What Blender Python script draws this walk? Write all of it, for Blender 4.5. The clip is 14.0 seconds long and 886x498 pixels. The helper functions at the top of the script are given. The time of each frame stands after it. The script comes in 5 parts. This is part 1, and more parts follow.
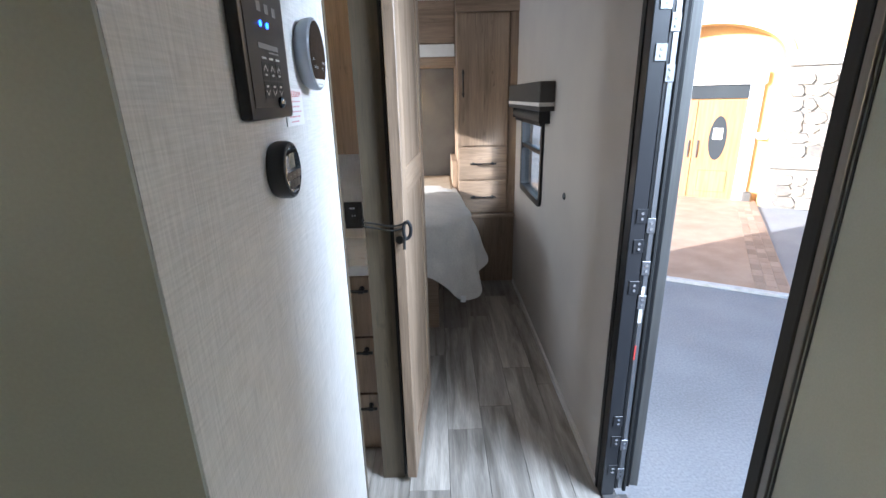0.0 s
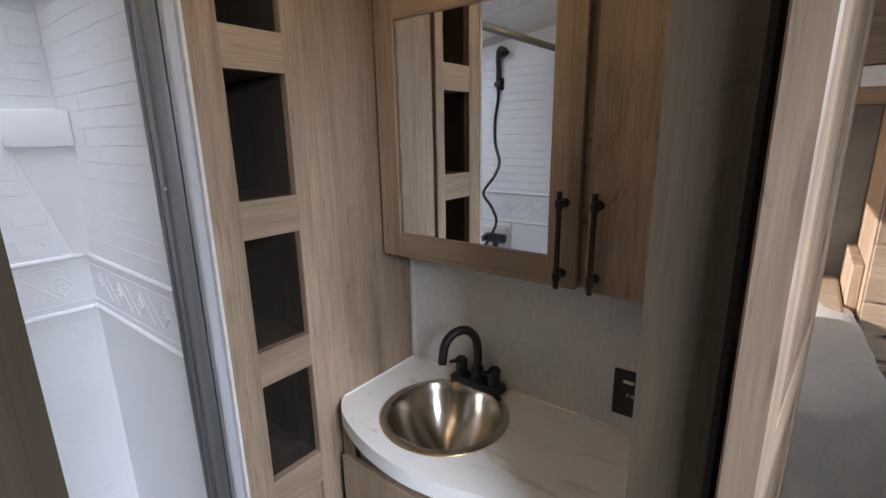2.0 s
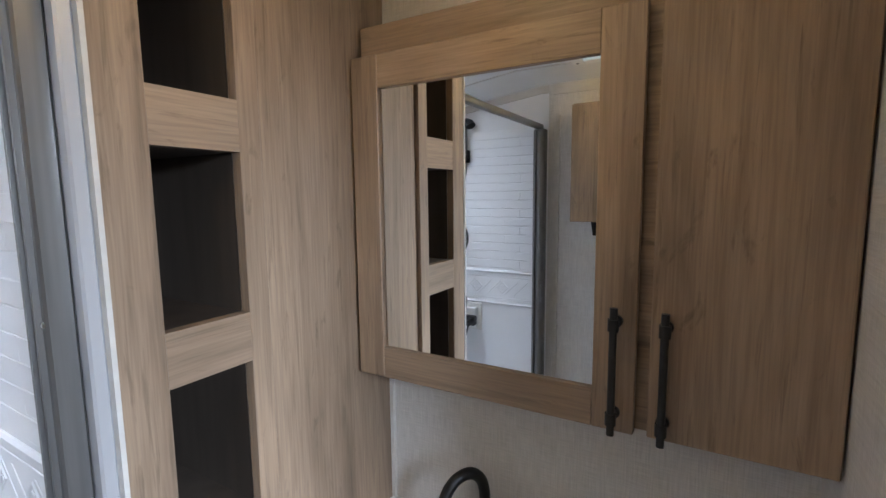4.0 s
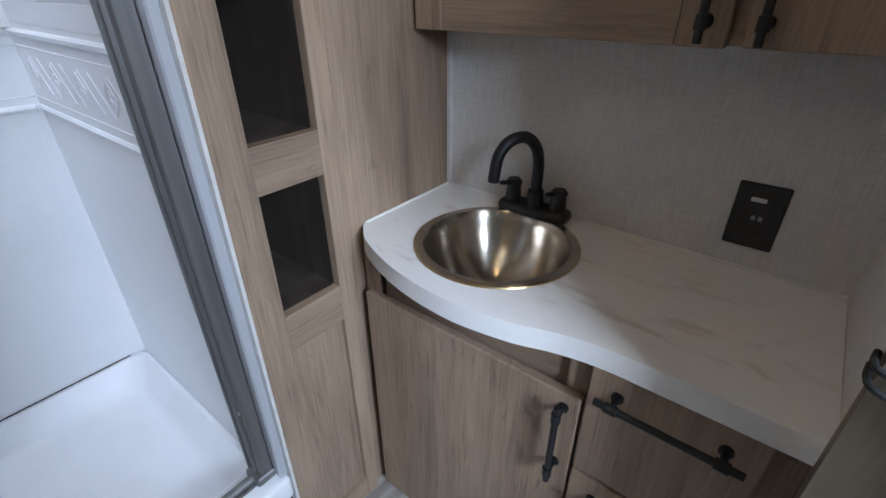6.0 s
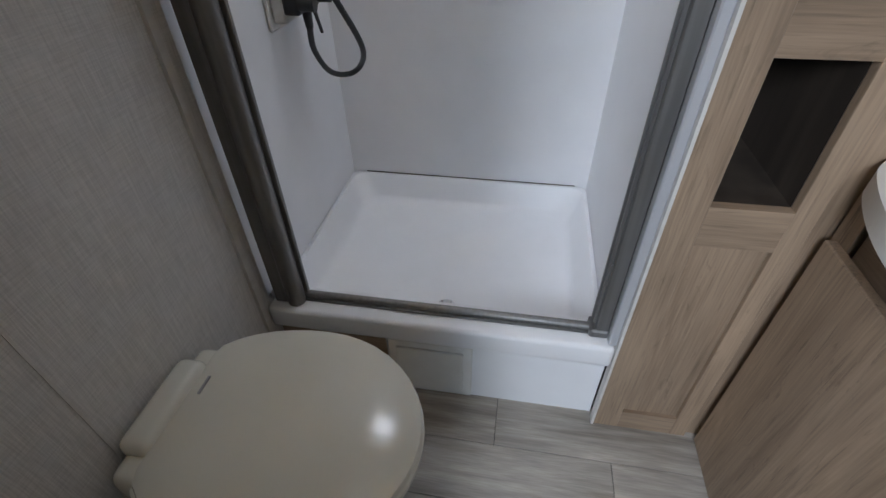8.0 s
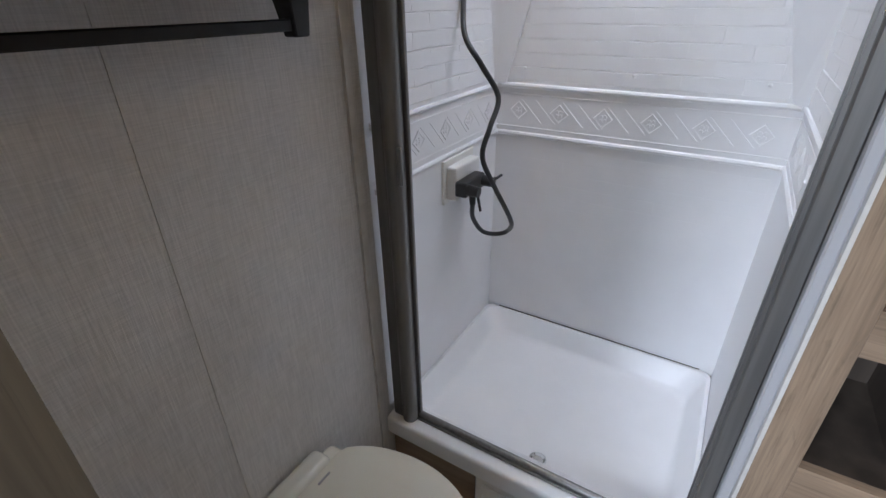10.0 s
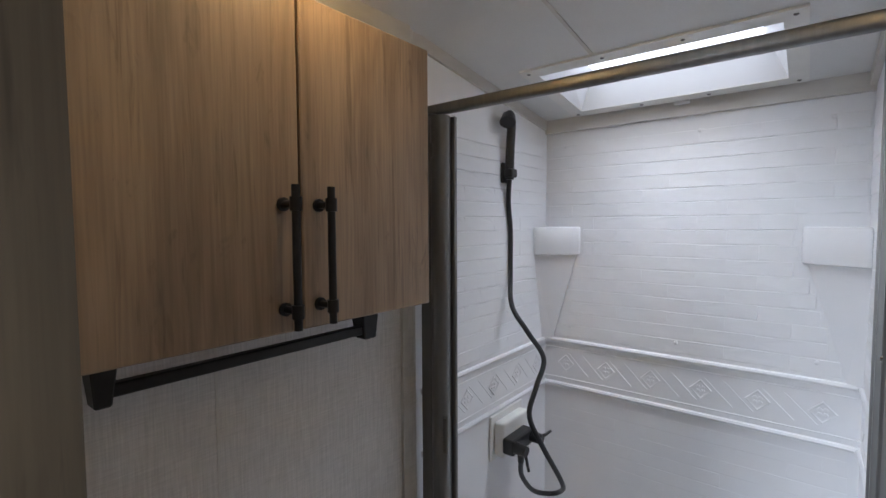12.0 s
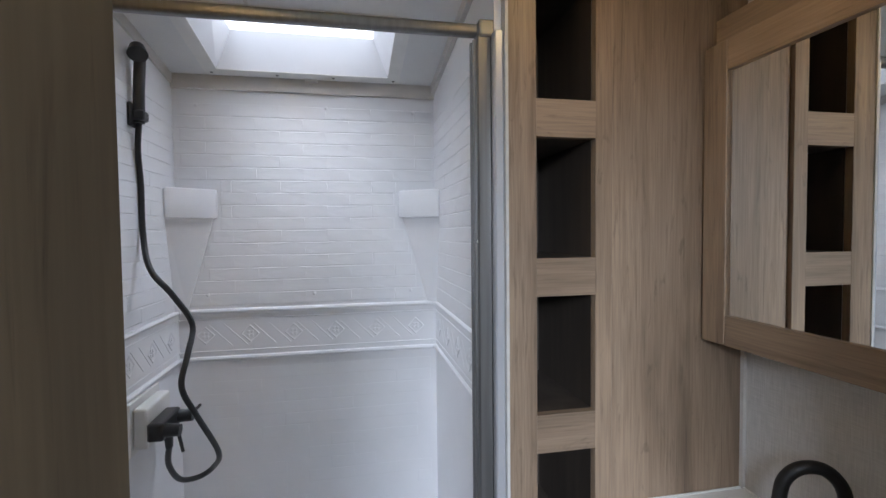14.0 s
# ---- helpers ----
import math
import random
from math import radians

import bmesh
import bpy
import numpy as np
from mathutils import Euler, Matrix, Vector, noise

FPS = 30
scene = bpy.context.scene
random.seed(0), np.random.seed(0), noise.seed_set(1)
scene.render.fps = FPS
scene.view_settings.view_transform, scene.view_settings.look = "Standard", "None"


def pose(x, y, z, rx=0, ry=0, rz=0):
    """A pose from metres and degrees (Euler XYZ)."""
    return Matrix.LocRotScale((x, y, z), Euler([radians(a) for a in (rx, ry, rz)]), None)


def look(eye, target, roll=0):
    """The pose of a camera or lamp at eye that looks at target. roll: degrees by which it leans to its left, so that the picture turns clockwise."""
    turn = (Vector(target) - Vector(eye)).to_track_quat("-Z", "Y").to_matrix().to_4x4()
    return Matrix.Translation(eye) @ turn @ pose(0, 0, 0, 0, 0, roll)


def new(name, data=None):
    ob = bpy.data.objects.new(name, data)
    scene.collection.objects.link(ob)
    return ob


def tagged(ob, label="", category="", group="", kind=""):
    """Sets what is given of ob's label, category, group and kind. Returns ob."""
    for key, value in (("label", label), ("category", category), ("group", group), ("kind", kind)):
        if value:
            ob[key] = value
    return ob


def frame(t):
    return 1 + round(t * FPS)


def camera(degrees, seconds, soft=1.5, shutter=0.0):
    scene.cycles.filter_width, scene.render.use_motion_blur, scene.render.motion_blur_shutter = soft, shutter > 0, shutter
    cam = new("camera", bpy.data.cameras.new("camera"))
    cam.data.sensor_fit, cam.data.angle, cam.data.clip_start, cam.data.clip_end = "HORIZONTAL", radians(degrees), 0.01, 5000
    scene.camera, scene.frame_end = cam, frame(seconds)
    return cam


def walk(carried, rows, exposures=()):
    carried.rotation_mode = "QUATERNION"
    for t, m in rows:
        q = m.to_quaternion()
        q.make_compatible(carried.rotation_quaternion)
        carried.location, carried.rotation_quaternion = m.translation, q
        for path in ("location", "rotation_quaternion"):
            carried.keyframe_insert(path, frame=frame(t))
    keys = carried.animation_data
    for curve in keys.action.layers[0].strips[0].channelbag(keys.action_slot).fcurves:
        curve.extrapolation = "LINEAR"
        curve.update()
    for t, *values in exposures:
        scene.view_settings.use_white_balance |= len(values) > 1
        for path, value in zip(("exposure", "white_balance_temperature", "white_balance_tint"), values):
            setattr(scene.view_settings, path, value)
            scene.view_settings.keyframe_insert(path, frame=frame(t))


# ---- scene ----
cam = camera(87.6, 14.0)
PATH = [
    (0, (-0.116, -0.096, 1.355), (-0.103, 1.803, 0.728), -1.3),
    (0.5, (-0.04, 0.228, 1.353), (-0.42, 2.082, 0.708), -1.3),
    (0.7, (-0.006, 0.338, 1.361), (-0.575, 2.147, 0.726), -1.6),
    (1, (-0.015, 0.482, 1.362), (-0.791, 2.211, 0.722), -1.6),
    (1.5, (-0.082, 0.655, 1.412), (-1.131, 2.246, 0.805), -1.7),
    (2, (-0.228, 0.779, 1.469), (-1.412, 2.300, 0.984), -1.0),
    (2.2, (-0.254, 0.817, 1.499), (-1.519, 2.305, 1.066), -1.1),
    (4.3, (-0.479, 0.917, 1.524), (-1.466, 2.641, 1.297), -0.7),
    (4.5, (-0.479, 0.902, 1.491), (-1.493, 2.607, 1.23), -0.7),
    (5, (-0.467, 0.885, 1.385), (-1.589, 2.471, 0.911), -0.6),
    (5.5, (-0.452, 0.9, 1.303), (-1.582, 2.363, 0.539), -0.4),
    (6, (-0.439, 0.899, 1.233), (-1.525, 2.251, 0.237), -0.3),
    (6.5, (-0.429, 0.895, 1.178), (-1.546, 2.05, -0.014), -0.9),
    (7, (-0.411, 0.905, 1.16), (-1.888, 1.43, -0.082), -3.3),
    (7.5, (-0.414, 0.888, 1.16), (-1.965, 1.001, -0.098), -4.3),
    (7.7, (-0.403, 0.899, 1.145), (-1.918, 0.791, -0.155), -3.5),
    (9.8, (-0.365, 0.993, 1.35), (-1.855, 0.165, 0.304), -0.3),
    (10, (-0.349, 1.002, 1.398), (-1.85, 0.083, 0.447), -0.7),
    (10.5, (-0.329, 1.039, 1.44), (-1.851, -0.061, 0.752), -0.4),
    (11, (-0.32, 1.054, 1.496), (-1.857, -0.135, 1.023), -0.5),
    (11.5, (-0.316, 1.053, 1.533), (-1.869, -0.175, 1.247), -0.3),
    (12, (-0.321, 1.054, 1.556), (-1.883, -0.191, 1.446), -0.3),
    (12.5, (-0.298, 1.047, 1.595), (-1.916, -0.129, 1.63), -0.0),
    (13, (-0.3, 0.968, 1.629), (-2.202, 0.371, 1.787), 0.3),
    (13.5, (-0.262, 0.896, 1.568), (-2.262, 0.868, 1.743), -0.1),
    (14, (-0.208, 0.875, 1.4), (-2.169, 1.263, 1.327), -0.6),
]
walk(cam, [(t, look(eye, target, roll)) for t, eye, target, roll in PATH], [(0, 1.65, 5600, 10), (0.5, 0.9, 5700, 10), (1, 0.6, 5800, 11), (1.5, 0.70, 6000, 13), (2, 1.15, 6200, 16), (4.5, 1.6, 5800, 13), (5, 1.45, 5700, 13), (5.5, 1.2, 5600, 13), (6.5, 1.12, 5700, 13), (7, 1.0, 5900, 13), (7.5, 0.72, 6300, 13), (10, 1.15, 6200, 15), (12, 1.05, 6200, 14), (13, 0.78, 6300, 14), (14, 0.98, 6100, 14)])

# ---- world, sun, large lights ----
SUN_WAY = Vector((1.0, 0.42, -0.31)).normalized()
sky_world = bpy.data.worlds.new("sky")
scene.world = sky_world
sky_world.use_nodes = True
wn = sky_world.node_tree.nodes
sky_tex = wn.new("ShaderNodeTexSky")
sky_tex.sky_type = "NISHITA"
sky_tex.sun_disc = False
sky_tex.sun_elevation = math.asin(-SUN_WAY.z)
sky_tex.sun_rotation = math.atan2(-SUN_WAY.x, -SUN_WAY.y)
sky_world.node_tree.links.new(sky_tex.outputs[0], wn["Background"].inputs[0])
wn["Background"].inputs[1].default_value = 0.15


def lamp(name, kind, energy, color, m, size=None, size_y=None):
    data = bpy.data.lights.new(name, kind)
    data.energy, data.color = energy, color
    if kind == "AREA":
        data.shape, data.size, data.size_y = "RECTANGLE", size, size_y
    elif kind == "SUN":
        data.angle = radians(0.6)
    else:
        data.shadow_soft_size = size
    ob = new(name, data)
    ob.matrix_world = m
    return ob


lamp("sun", "SUN", 5.0, (1.0, 0.95, 0.88), look((0, 0, 0), SUN_WAY))
# daylight coming down the shower skylight, the roof vent and the bedroom window
sky_lamp = lamp("skylight_daylight", "AREA", 0.78, (0.86, 0.93, 1.0), pose(-1.60, 0.742, 2.006), 0.20, 0.41)
sky_lamp.data.spread = radians(85)
lamp("roof_vent_daylight", "AREA", 0.18, (0.90, 0.97, 1.0), pose(-0.73, 0.84, 2.075), 0.28, 0.28)
lamp("bedroom_window_daylight", "AREA", 3.4, (0.95, 0.97, 1.0), pose(-1.84, 2.60, 1.2, 0, -90, 0), 0.5, 0.55)
# fill lamp added at an unseen, assumed opening in the living end
lamp("living_fill", "AREA", 0.12, (0.93, 0.97, 1.0), pose(-1.86, -1.2, 1.25, 0, -90, 0), 0.7, 1.1)
# unseen lamp added outside the entry doorway to strengthen the open sky's light
lamp("entry_sky_fill", "AREA", 64.0, (0.82, 0.91, 1.0), look((1.50, 0.33, 2.10), (-0.80, 1.20, 0.85)), 1.00, 0.70)

# ---- materials ----


def material(name, color, rough=0.5, metal=0.0, color2=None, scale=(8, 8, 8), detail=6.0, bump=0.0, ramp=(0.35, 0.65), fine=0.0,
             fine_scale=(200, 200, 200), random_by=0.0, coat=0.0, spec=0.5, rough_var=0.0, distortion=0.0):
    """A node material: two colours mixed by stretched noise, a finer noise on top, bump and a roughness that varies."""
    m = bpy.data.materials.new(name)
    m.use_nodes = True
    n, l = m.node_tree.nodes, m.node_tree.links
    bsdf = n["Principled BSDF"]
    bsdf.inputs["Roughness"].default_value = rough
    bsdf.inputs["Metallic"].default_value = metal
    bsdf.inputs["Coat Weight"].default_value = coat
    bsdf.inputs["Specular IOR Level"].default_value = spec
    if color2 is None:
        color2 = tuple(c * 0.92 for c in color)
    coord = n.new("ShaderNodeTexCoord")
    source = coord.outputs["Object"]
    if random_by:
        info = n.new("ShaderNodeObjectInfo")
        add = n.new("ShaderNodeVectorMath")
        add.operation = "MULTIPLY_ADD"
        add.inputs[1].default_value = (1, 1, 1)
        mul = n.new("ShaderNodeVectorMath")
        mul.operation = "SCALE"
        mul.inputs[0].default_value = (7.3, 5.1, 3.7)
        l.new(info.outputs["Random"], mul.inputs["Scale"])
        l.new(source, add.inputs[0])
        l.new(mul.outputs[0], add.inputs[2])
        source = add.outputs[0]
    mapping = n.new("ShaderNodeMapping")
    mapping.inputs["Scale"].default_value = scale
    l.new(source, mapping.inputs[0])
    noise_a = n.new("ShaderNodeTexNoise")
    noise_a.inputs["Scale"].default_value = 1.0
    noise_a.inputs["Detail"].default_value = detail
    noise_a.inputs["Distortion"].default_value = distortion
    l.new(mapping.outputs[0], noise_a.inputs["Vector"])
    ramp_node = n.new("ShaderNodeValToRGB")
    ramp_node.color_ramp.elements[0].position, ramp_node.color_ramp.elements[1].position = ramp
    ramp_node.color_ramp.elements[0].color = (*color2, 1)
    ramp_node.color_ramp.elements[1].color = (*color, 1)
    l.new(noise_a.outputs[0], ramp_node.inputs[0])
    out = ramp_node.outputs[0]
    height = noise_a.outputs[0]
    if fine:
        map_b = n.new("ShaderNodeMapping")
        map_b.inputs["Scale"].default_value = fine_scale
        l.new(source, map_b.inputs[0])
        noise_b = n.new("ShaderNodeTexNoise")
        noise_b.inputs["Scale"].default_value = 1.0
        noise_b.inputs["Detail"].default_value = 3.0
        l.new(map_b.outputs[0], noise_b.inputs["Vector"])
        rng = n.new("ShaderNodeMapRange")
        rng.inputs["From Min"].default_value, rng.inputs["From Max"].default_value = 0.3, 0.7
        rng.inputs["To Min"].default_value, rng.inputs["To Max"].default_value = 1.0 - fine, 1.0
        l.new(noise_b.outputs[0], rng.inputs[0])
        mix = n.new("ShaderNodeVectorMath")
        mix.operation = "SCALE"
        l.new(out, mix.inputs[0])
        l.new(rng.outputs[0], mix.inputs["Scale"])
        out = mix.outputs[0]
        height = noise_b.outputs[0]
    if random_by:
        rng2 = n.new("ShaderNodeMapRange")
        rng2.inputs["To Min"].default_value, rng2.inputs["To Max"].default_value = 1.0 - random_by, 1.0 + random_by * 0.5
        l.new(info.outputs["Random"], rng2.inputs[0])
        mix2 = n.new("ShaderNodeVectorMath")
        mix2.operation = "SCALE"
        l.new(out, mix2.inputs[0])
        l.new(rng2.outputs[0], mix2.inputs["Scale"])
        out = mix2.outputs[0]
    l.new(out, bsdf.inputs["Base Color"])
    if rough_var:
        rr = n.new("ShaderNodeMapRange")
        rr.inputs["To Min"].default_value, rr.inputs["To Max"].default_value = rough - rough_var, rough + rough_var
        l.new(noise_a.outputs[0], rr.inputs[0])
        l.new(rr.outputs[0], bsdf.inputs["Roughness"])
    if bump:
        b = n.new("ShaderNodeBump")
        b.inputs["Strength"].default_value = 0.6
        b.inputs["Distance"].default_value = bump
        l.new(height, b.inputs["Height"])
        l.new(b.outputs[0], bsdf.inputs["Normal"])
    return m


def wood(name, axis, light=(0.405, 0.293, 0.202), dark=(0.190, 0.130, 0.086)):
    """Greige oak laminate whose grain runs along one axis: pale and brown bands, cathedral lines, fine pores, dark flecks and small knots."""
    m = bpy.data.materials.new(name)
    m.use_nodes = True
    n, l = m.node_tree.nodes, m.node_tree.links
    bsdf = n["Principled BSDF"]
    coord, info = n.new("ShaderNodeTexCoord"), n.new("ShaderNodeObjectInfo")
    shift = n.new("ShaderNodeVectorMath")
    shift.operation = "SCALE"
    shift.inputs[0].default_value = (3.1, 2.3, 4.7)
    l.new(info.outputs["Random"], shift.inputs["Scale"])
    place = n.new("ShaderNodeVectorMath")
    l.new(coord.outputs["Object"], place.inputs[0])
    l.new(shift.outputs[0], place.inputs[1])

    def grain(across, along, detail=4.0, bend=0.0, rough=0.5):
        mp, t = n.new("ShaderNodeMapping"), n.new("ShaderNodeTexNoise")
        mp.inputs["Scale"].default_value = [along if k == axis else across for k in range(3)]
        l.new(place.outputs[0], mp.inputs[0])
        l.new(mp.outputs[0], t.inputs["Vector"])
        t.inputs["Scale"].default_value, t.inputs["Detail"].default_value = 1.0, detail
        t.inputs["Distortion"].default_value, t.inputs["Roughness"].default_value = bend, rough
        return t.outputs[0]

    def span(source, lo, hi, a, b):
        r = n.new("ShaderNodeMapRange")
        for key, v in (("From Min", lo), ("From Max", hi), ("To Min", a), ("To Max", b)):
            r.inputs[key].default_value = v
        l.new(source, r.inputs[0])
        return r.outputs[0]

    def math_node(op, a, b):
        q = n.new("ShaderNodeMath")
        q.operation = op
        for k, v in ((0, a), (1, b)):
            if isinstance(v, (int, float)):
                q.inputs[k].default_value = v
            else:
                l.new(v, q.inputs[k])
        return q.outputs[0]

    bands = grain(14, 0.8, 7.0, 0.5, 0.6)
    lines = math_node("PINGPONG", math_node("MULTIPLY", grain(5.5, 0.75, 2.0, 0.25), 26.0), 1.0)
    tone = math_node("ADD", math_node("MULTIPLY", bands, 0.80), math_node("MULTIPLY", lines, 0.07))
    ramp_node = n.new("ShaderNodeValToRGB")
    e = ramp_node.color_ramp.elements
    e[0].position, e[1].position = 0.24, 0.66
    e[0].color, e[1].color = (*dark, 1), (*light, 1)
    middle = e.new(0.43)
    middle.color = (*[0.42 * a + 0.58 * b for a, b in zip(dark, light)], 1)
    l.new(tone, ramp_node.inputs[0])
    pores = span(grain(260, 9, 3.0), 0.30, 0.70, 0.80, 1.06)
    strokes = span(grain(95, 5.0, 4.0, 0.5, 0.65), 0.57, 0.70, 1.0, 0.66)
    knots = span(grain(20, 6.0, 4.0, 2.2, 0.6), 0.62, 0.76, 1.0, 0.62)
    blotch = span(grain(4.0, 1.6, 3.0), 0.35, 0.65, 0.80, 1.08)
    factor = math_node("MULTIPLY", math_node("MULTIPLY", pores, strokes), math_node("MULTIPLY", knots, blotch))
    mix = n.new("ShaderNodeVectorMath")
    mix.operation = "SCALE"
    l.new(ramp_node.outputs[0], mix.inputs[0])
    l.new(factor, mix.inputs["Scale"])
    l.new(mix.outputs[0], bsdf.inputs["Base Color"])
    l.new(span(bands, 0.3, 0.7, 0.52, 0.40), bsdf.inputs["Roughness"])
    b = n.new("ShaderNodeBump")
    b.inputs["Strength"].default_value, b.inputs["Distance"].default_value = 0.5, 0.0003
    l.new(factor, b.inputs["Height"])
    l.new(b.outputs[0], bsdf.inputs["Normal"])
    return m


def linen(name, color):
    """Woven-look vinyl wall covering: crossing threads at uneven spacing."""
    m = bpy.data.materials.new(name)
    m.use_nodes = True
    n, l = m.node_tree.nodes, m.node_tree.links
    bsdf = n["Principled BSDF"]
    bsdf.inputs["Roughness"].default_value = 0.6
    coord = n.new("ShaderNodeTexCoord")
    total = None
    for s, w in (((24, 24, 460), 1.0), ((420, 420, 20), 1.25), ((7, 7, 5), 0.45)):
        mp = n.new("ShaderNodeMapping")
        mp.inputs["Scale"].default_value = s
        l.new(coord.outputs["Object"], mp.inputs[0])
        t = n.new("ShaderNodeTexNoise")
        t.inputs["Scale"].default_value = 1.0
        t.inputs["Detail"].default_value = 2.5
        l.new(mp.outputs[0], t.inputs["Vector"])
        mul = n.new("ShaderNodeMath")
        mul.operation = "MULTIPLY_ADD"
        mul.inputs[1].default_value = w
        l.new(t.outputs[0], mul.inputs[0])
        if total:
            l.new(total, mul.inputs[2])
        else:
            mul.inputs[2].default_value = 0.0
        total = mul.outputs[0]
    rng = n.new("ShaderNodeMapRange")
    rng.inputs["From Min"].default_value, rng.inputs["From Max"].default_value = 0.98, 1.74
    rng.inputs["To Min"].default_value, rng.inputs["To Max"].default_value = 0.78, 1.06
    l.new(total, rng.inputs[0])
    mix = n.new("ShaderNodeVectorMath")
    mix.operation = "SCALE"
    mix.inputs[0].default_value = color
    l.new(rng.outputs[0], mix.inputs["Scale"])
    l.new(mix.outputs[0], bsdf.inputs["Base Color"])
    b = n.new("ShaderNodeBump")
    b.inputs["Strength"].default_value = 0.5
    b.inputs["Distance"].default_value = 0.0006
    l.new(total, b.inputs["Height"])
    l.new(b.outputs[0], bsdf.inputs["Normal"])
    return m


# same oak for the door jambs, darkened to put their shade into the colour
WOOD_JAMB_SHADED = wood("shade_darkened_oak_lining", 2, (0.135, 0.104, 0.066), (0.080, 0.061, 0.040))
WOOD_Z, WOOD_X, WOOD_Y = wood("oak_laminate_upright", 2), wood("oak_laminate_across_x", 0), wood("oak_laminate_across_y", 1)
LINEN = linen("linen_wall_vinyl", (0.66, 0.64, 0.62))
GREY_WALL = material("grey_green_wall_panel", (0.31, 0.325, 0.285), 0.5, 0, (0.28, 0.295, 0.26), (5, 5, 5), bump=0.0003, fine=0.06, fine_scale=(300, 300, 300))
PLAIN_WALL = material("greige_wall_panel", (0.50, 0.47, 0.43), 0.55, 0, (0.47, 0.44, 0.41), (5, 5, 5), bump=0.0003, fine=0.06, fine_scale=(300, 300, 300))
CEILING = material("ceiling_panel_white", (0.74, 0.74, 0.73), 0.6, 0, (0.70, 0.70, 0.69), (6, 6, 6), bump=0.0002, fine=0.04, fine_scale=(250, 250, 250))
TRIM = material("pale_wall_trim", (0.62, 0.60, 0.57), 0.5, 0, (0.56, 0.54, 0.51), (10, 10, 40))
PLANK = material("vinyl_plank", (0.52, 0.475, 0.42), 0.5, 0, (0.20, 0.178, 0.152), (22, 2.0, 22), 8.0, 0.0005, (0.30, 0.68), 0.25, (320, 18, 320), random_by=0.22, rough_var=0.1, distortion=0.7)
SUBFLOOR = material("floor_joint", (0.10, 0.09, 0.08), 0.8)
WHITE_ABS = material("white_shower_plastic", (0.80, 0.80, 0.815), 0.32, 0, (0.775, 0.775, 0.79), (9, 9, 9), bump=0.0004, rough_var=0.06)
WHITE_PLASTIC = material("white_plastic", (0.78, 0.77, 0.74), 0.4, 0, (0.74, 0.73, 0.70), (20, 20, 20))
BONE = material("bone_toilet_plastic", (0.69, 0.67, 0.59), 0.22, 0, (0.66, 0.64, 0.56), (6, 6, 6), coat=0.3, rough_var=0.05)
BLACK = material("matte_black_metal", (0.012, 0.012, 0.013), 0.42, 0.3, (0.018, 0.018, 0.019), (60, 60, 60), bump=0.0001)
BLACK_PLASTIC = material("black_plastic", (0.016, 0.016, 0.017), 0.38, 0, (0.022, 0.022, 0.024), (40, 40, 40))
RUBBER = material("black_rubber", (0.01, 0.01, 0.01), 0.7)
NICKEL = material("satin_grey_aluminium", (0.23, 0.225, 0.22), 0.42, 0.75, (0.19, 0.185, 0.18), (90, 90, 3), 4.0, 0.0001, rough_var=0.08)
CHROME = material("chrome", (0.75, 0.75, 0.75), 0.12, 1.0, (0.7, 0.7, 0.7), (40, 40, 40))
STEEL = material("brushed_steel", (0.60, 0.55, 0.47), 0.24, 1.0, (0.57, 0.52, 0.44), (4, 4, 120), 3.0, rough_var=0.04)
sn, sl = STEEL.node_tree.nodes, STEEL.node_tree.links
turn_node = sn.new("ShaderNodeTangent")
turn_node.direction_type, turn_node.axis = "RADIAL", "Z"
sn["Principled BSDF"].inputs["Anisotropic"].default_value = 0.85
sn["Principled BSDF"].inputs["Anisotropic Rotation"].default_value = 0.25
sl.new(turn_node.outputs[0], sn["Principled BSDF"].inputs["Tangent"])
# basin rim: warm reflection on the steel given as a brassy colour
RIM_REFLECTION = material("brassy_rim_reflection", (0.62, 0.47, 0.22), 0.3, 1.0, (0.5, 0.38, 0.18), (60, 60, 60))
MARBLE = material("white_marble_laminate", (0.78, 0.765, 0.74), 0.36, 0, (0.62, 0.58, 0.53), (6, 19, 6), 9.0, 0.0, (0.26, 0.42), 0.04, (90, 160, 90), distortion=1.6)
DARK_FABRIC = material("dark_charcoal_fabric", (0.06, 0.055, 0.05), 0.8, 0, (0.04, 0.036, 0.033), (200, 200, 200), bump=0.0004)
PANEL_GREY = material("grey_headboard_panel", (0.17, 0.165, 0.155), 0.55, 0, (0.13, 0.125, 0.12), (6, 6, 6), fine=0.1, fine_scale=(200, 200, 200))
LINEN_WHITE = material("white_bedding", (0.76, 0.73, 0.69), 0.8, 0, (0.68, 0.655, 0.62), (9, 9, 9), bump=0.004, fine=0.10, fine_scale=(85, 85, 85))
BED_SHEET = material("tan_bed_sheet", (0.42, 0.34, 0.25), 0.8, 0, (0.36, 0.29, 0.21), (15, 15, 15), bump=0.001)
MATTRESS_GREY = material("grey_mattress_cover", (0.22, 0.23, 0.24), 0.8, 0, (0.16, 0.17, 0.18), (40, 40, 40), bump=0.001)
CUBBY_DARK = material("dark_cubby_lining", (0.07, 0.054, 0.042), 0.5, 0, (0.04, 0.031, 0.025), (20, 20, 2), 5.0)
STICKER = material("sticker_paper", (0.75, 0.74, 0.74), 0.5)
RED_INK = material("red_ink", (0.55, 0.06, 0.05), 0.5)
WHITE_INK = material("white_ink", (0.75, 0.75, 0.75), 0.5)
GREY_INK = material("grey_ink", (0.35, 0.35, 0.36), 0.5)
LCD = material("lcd_grey_green", (0.17, 0.19, 0.17), 0.25)
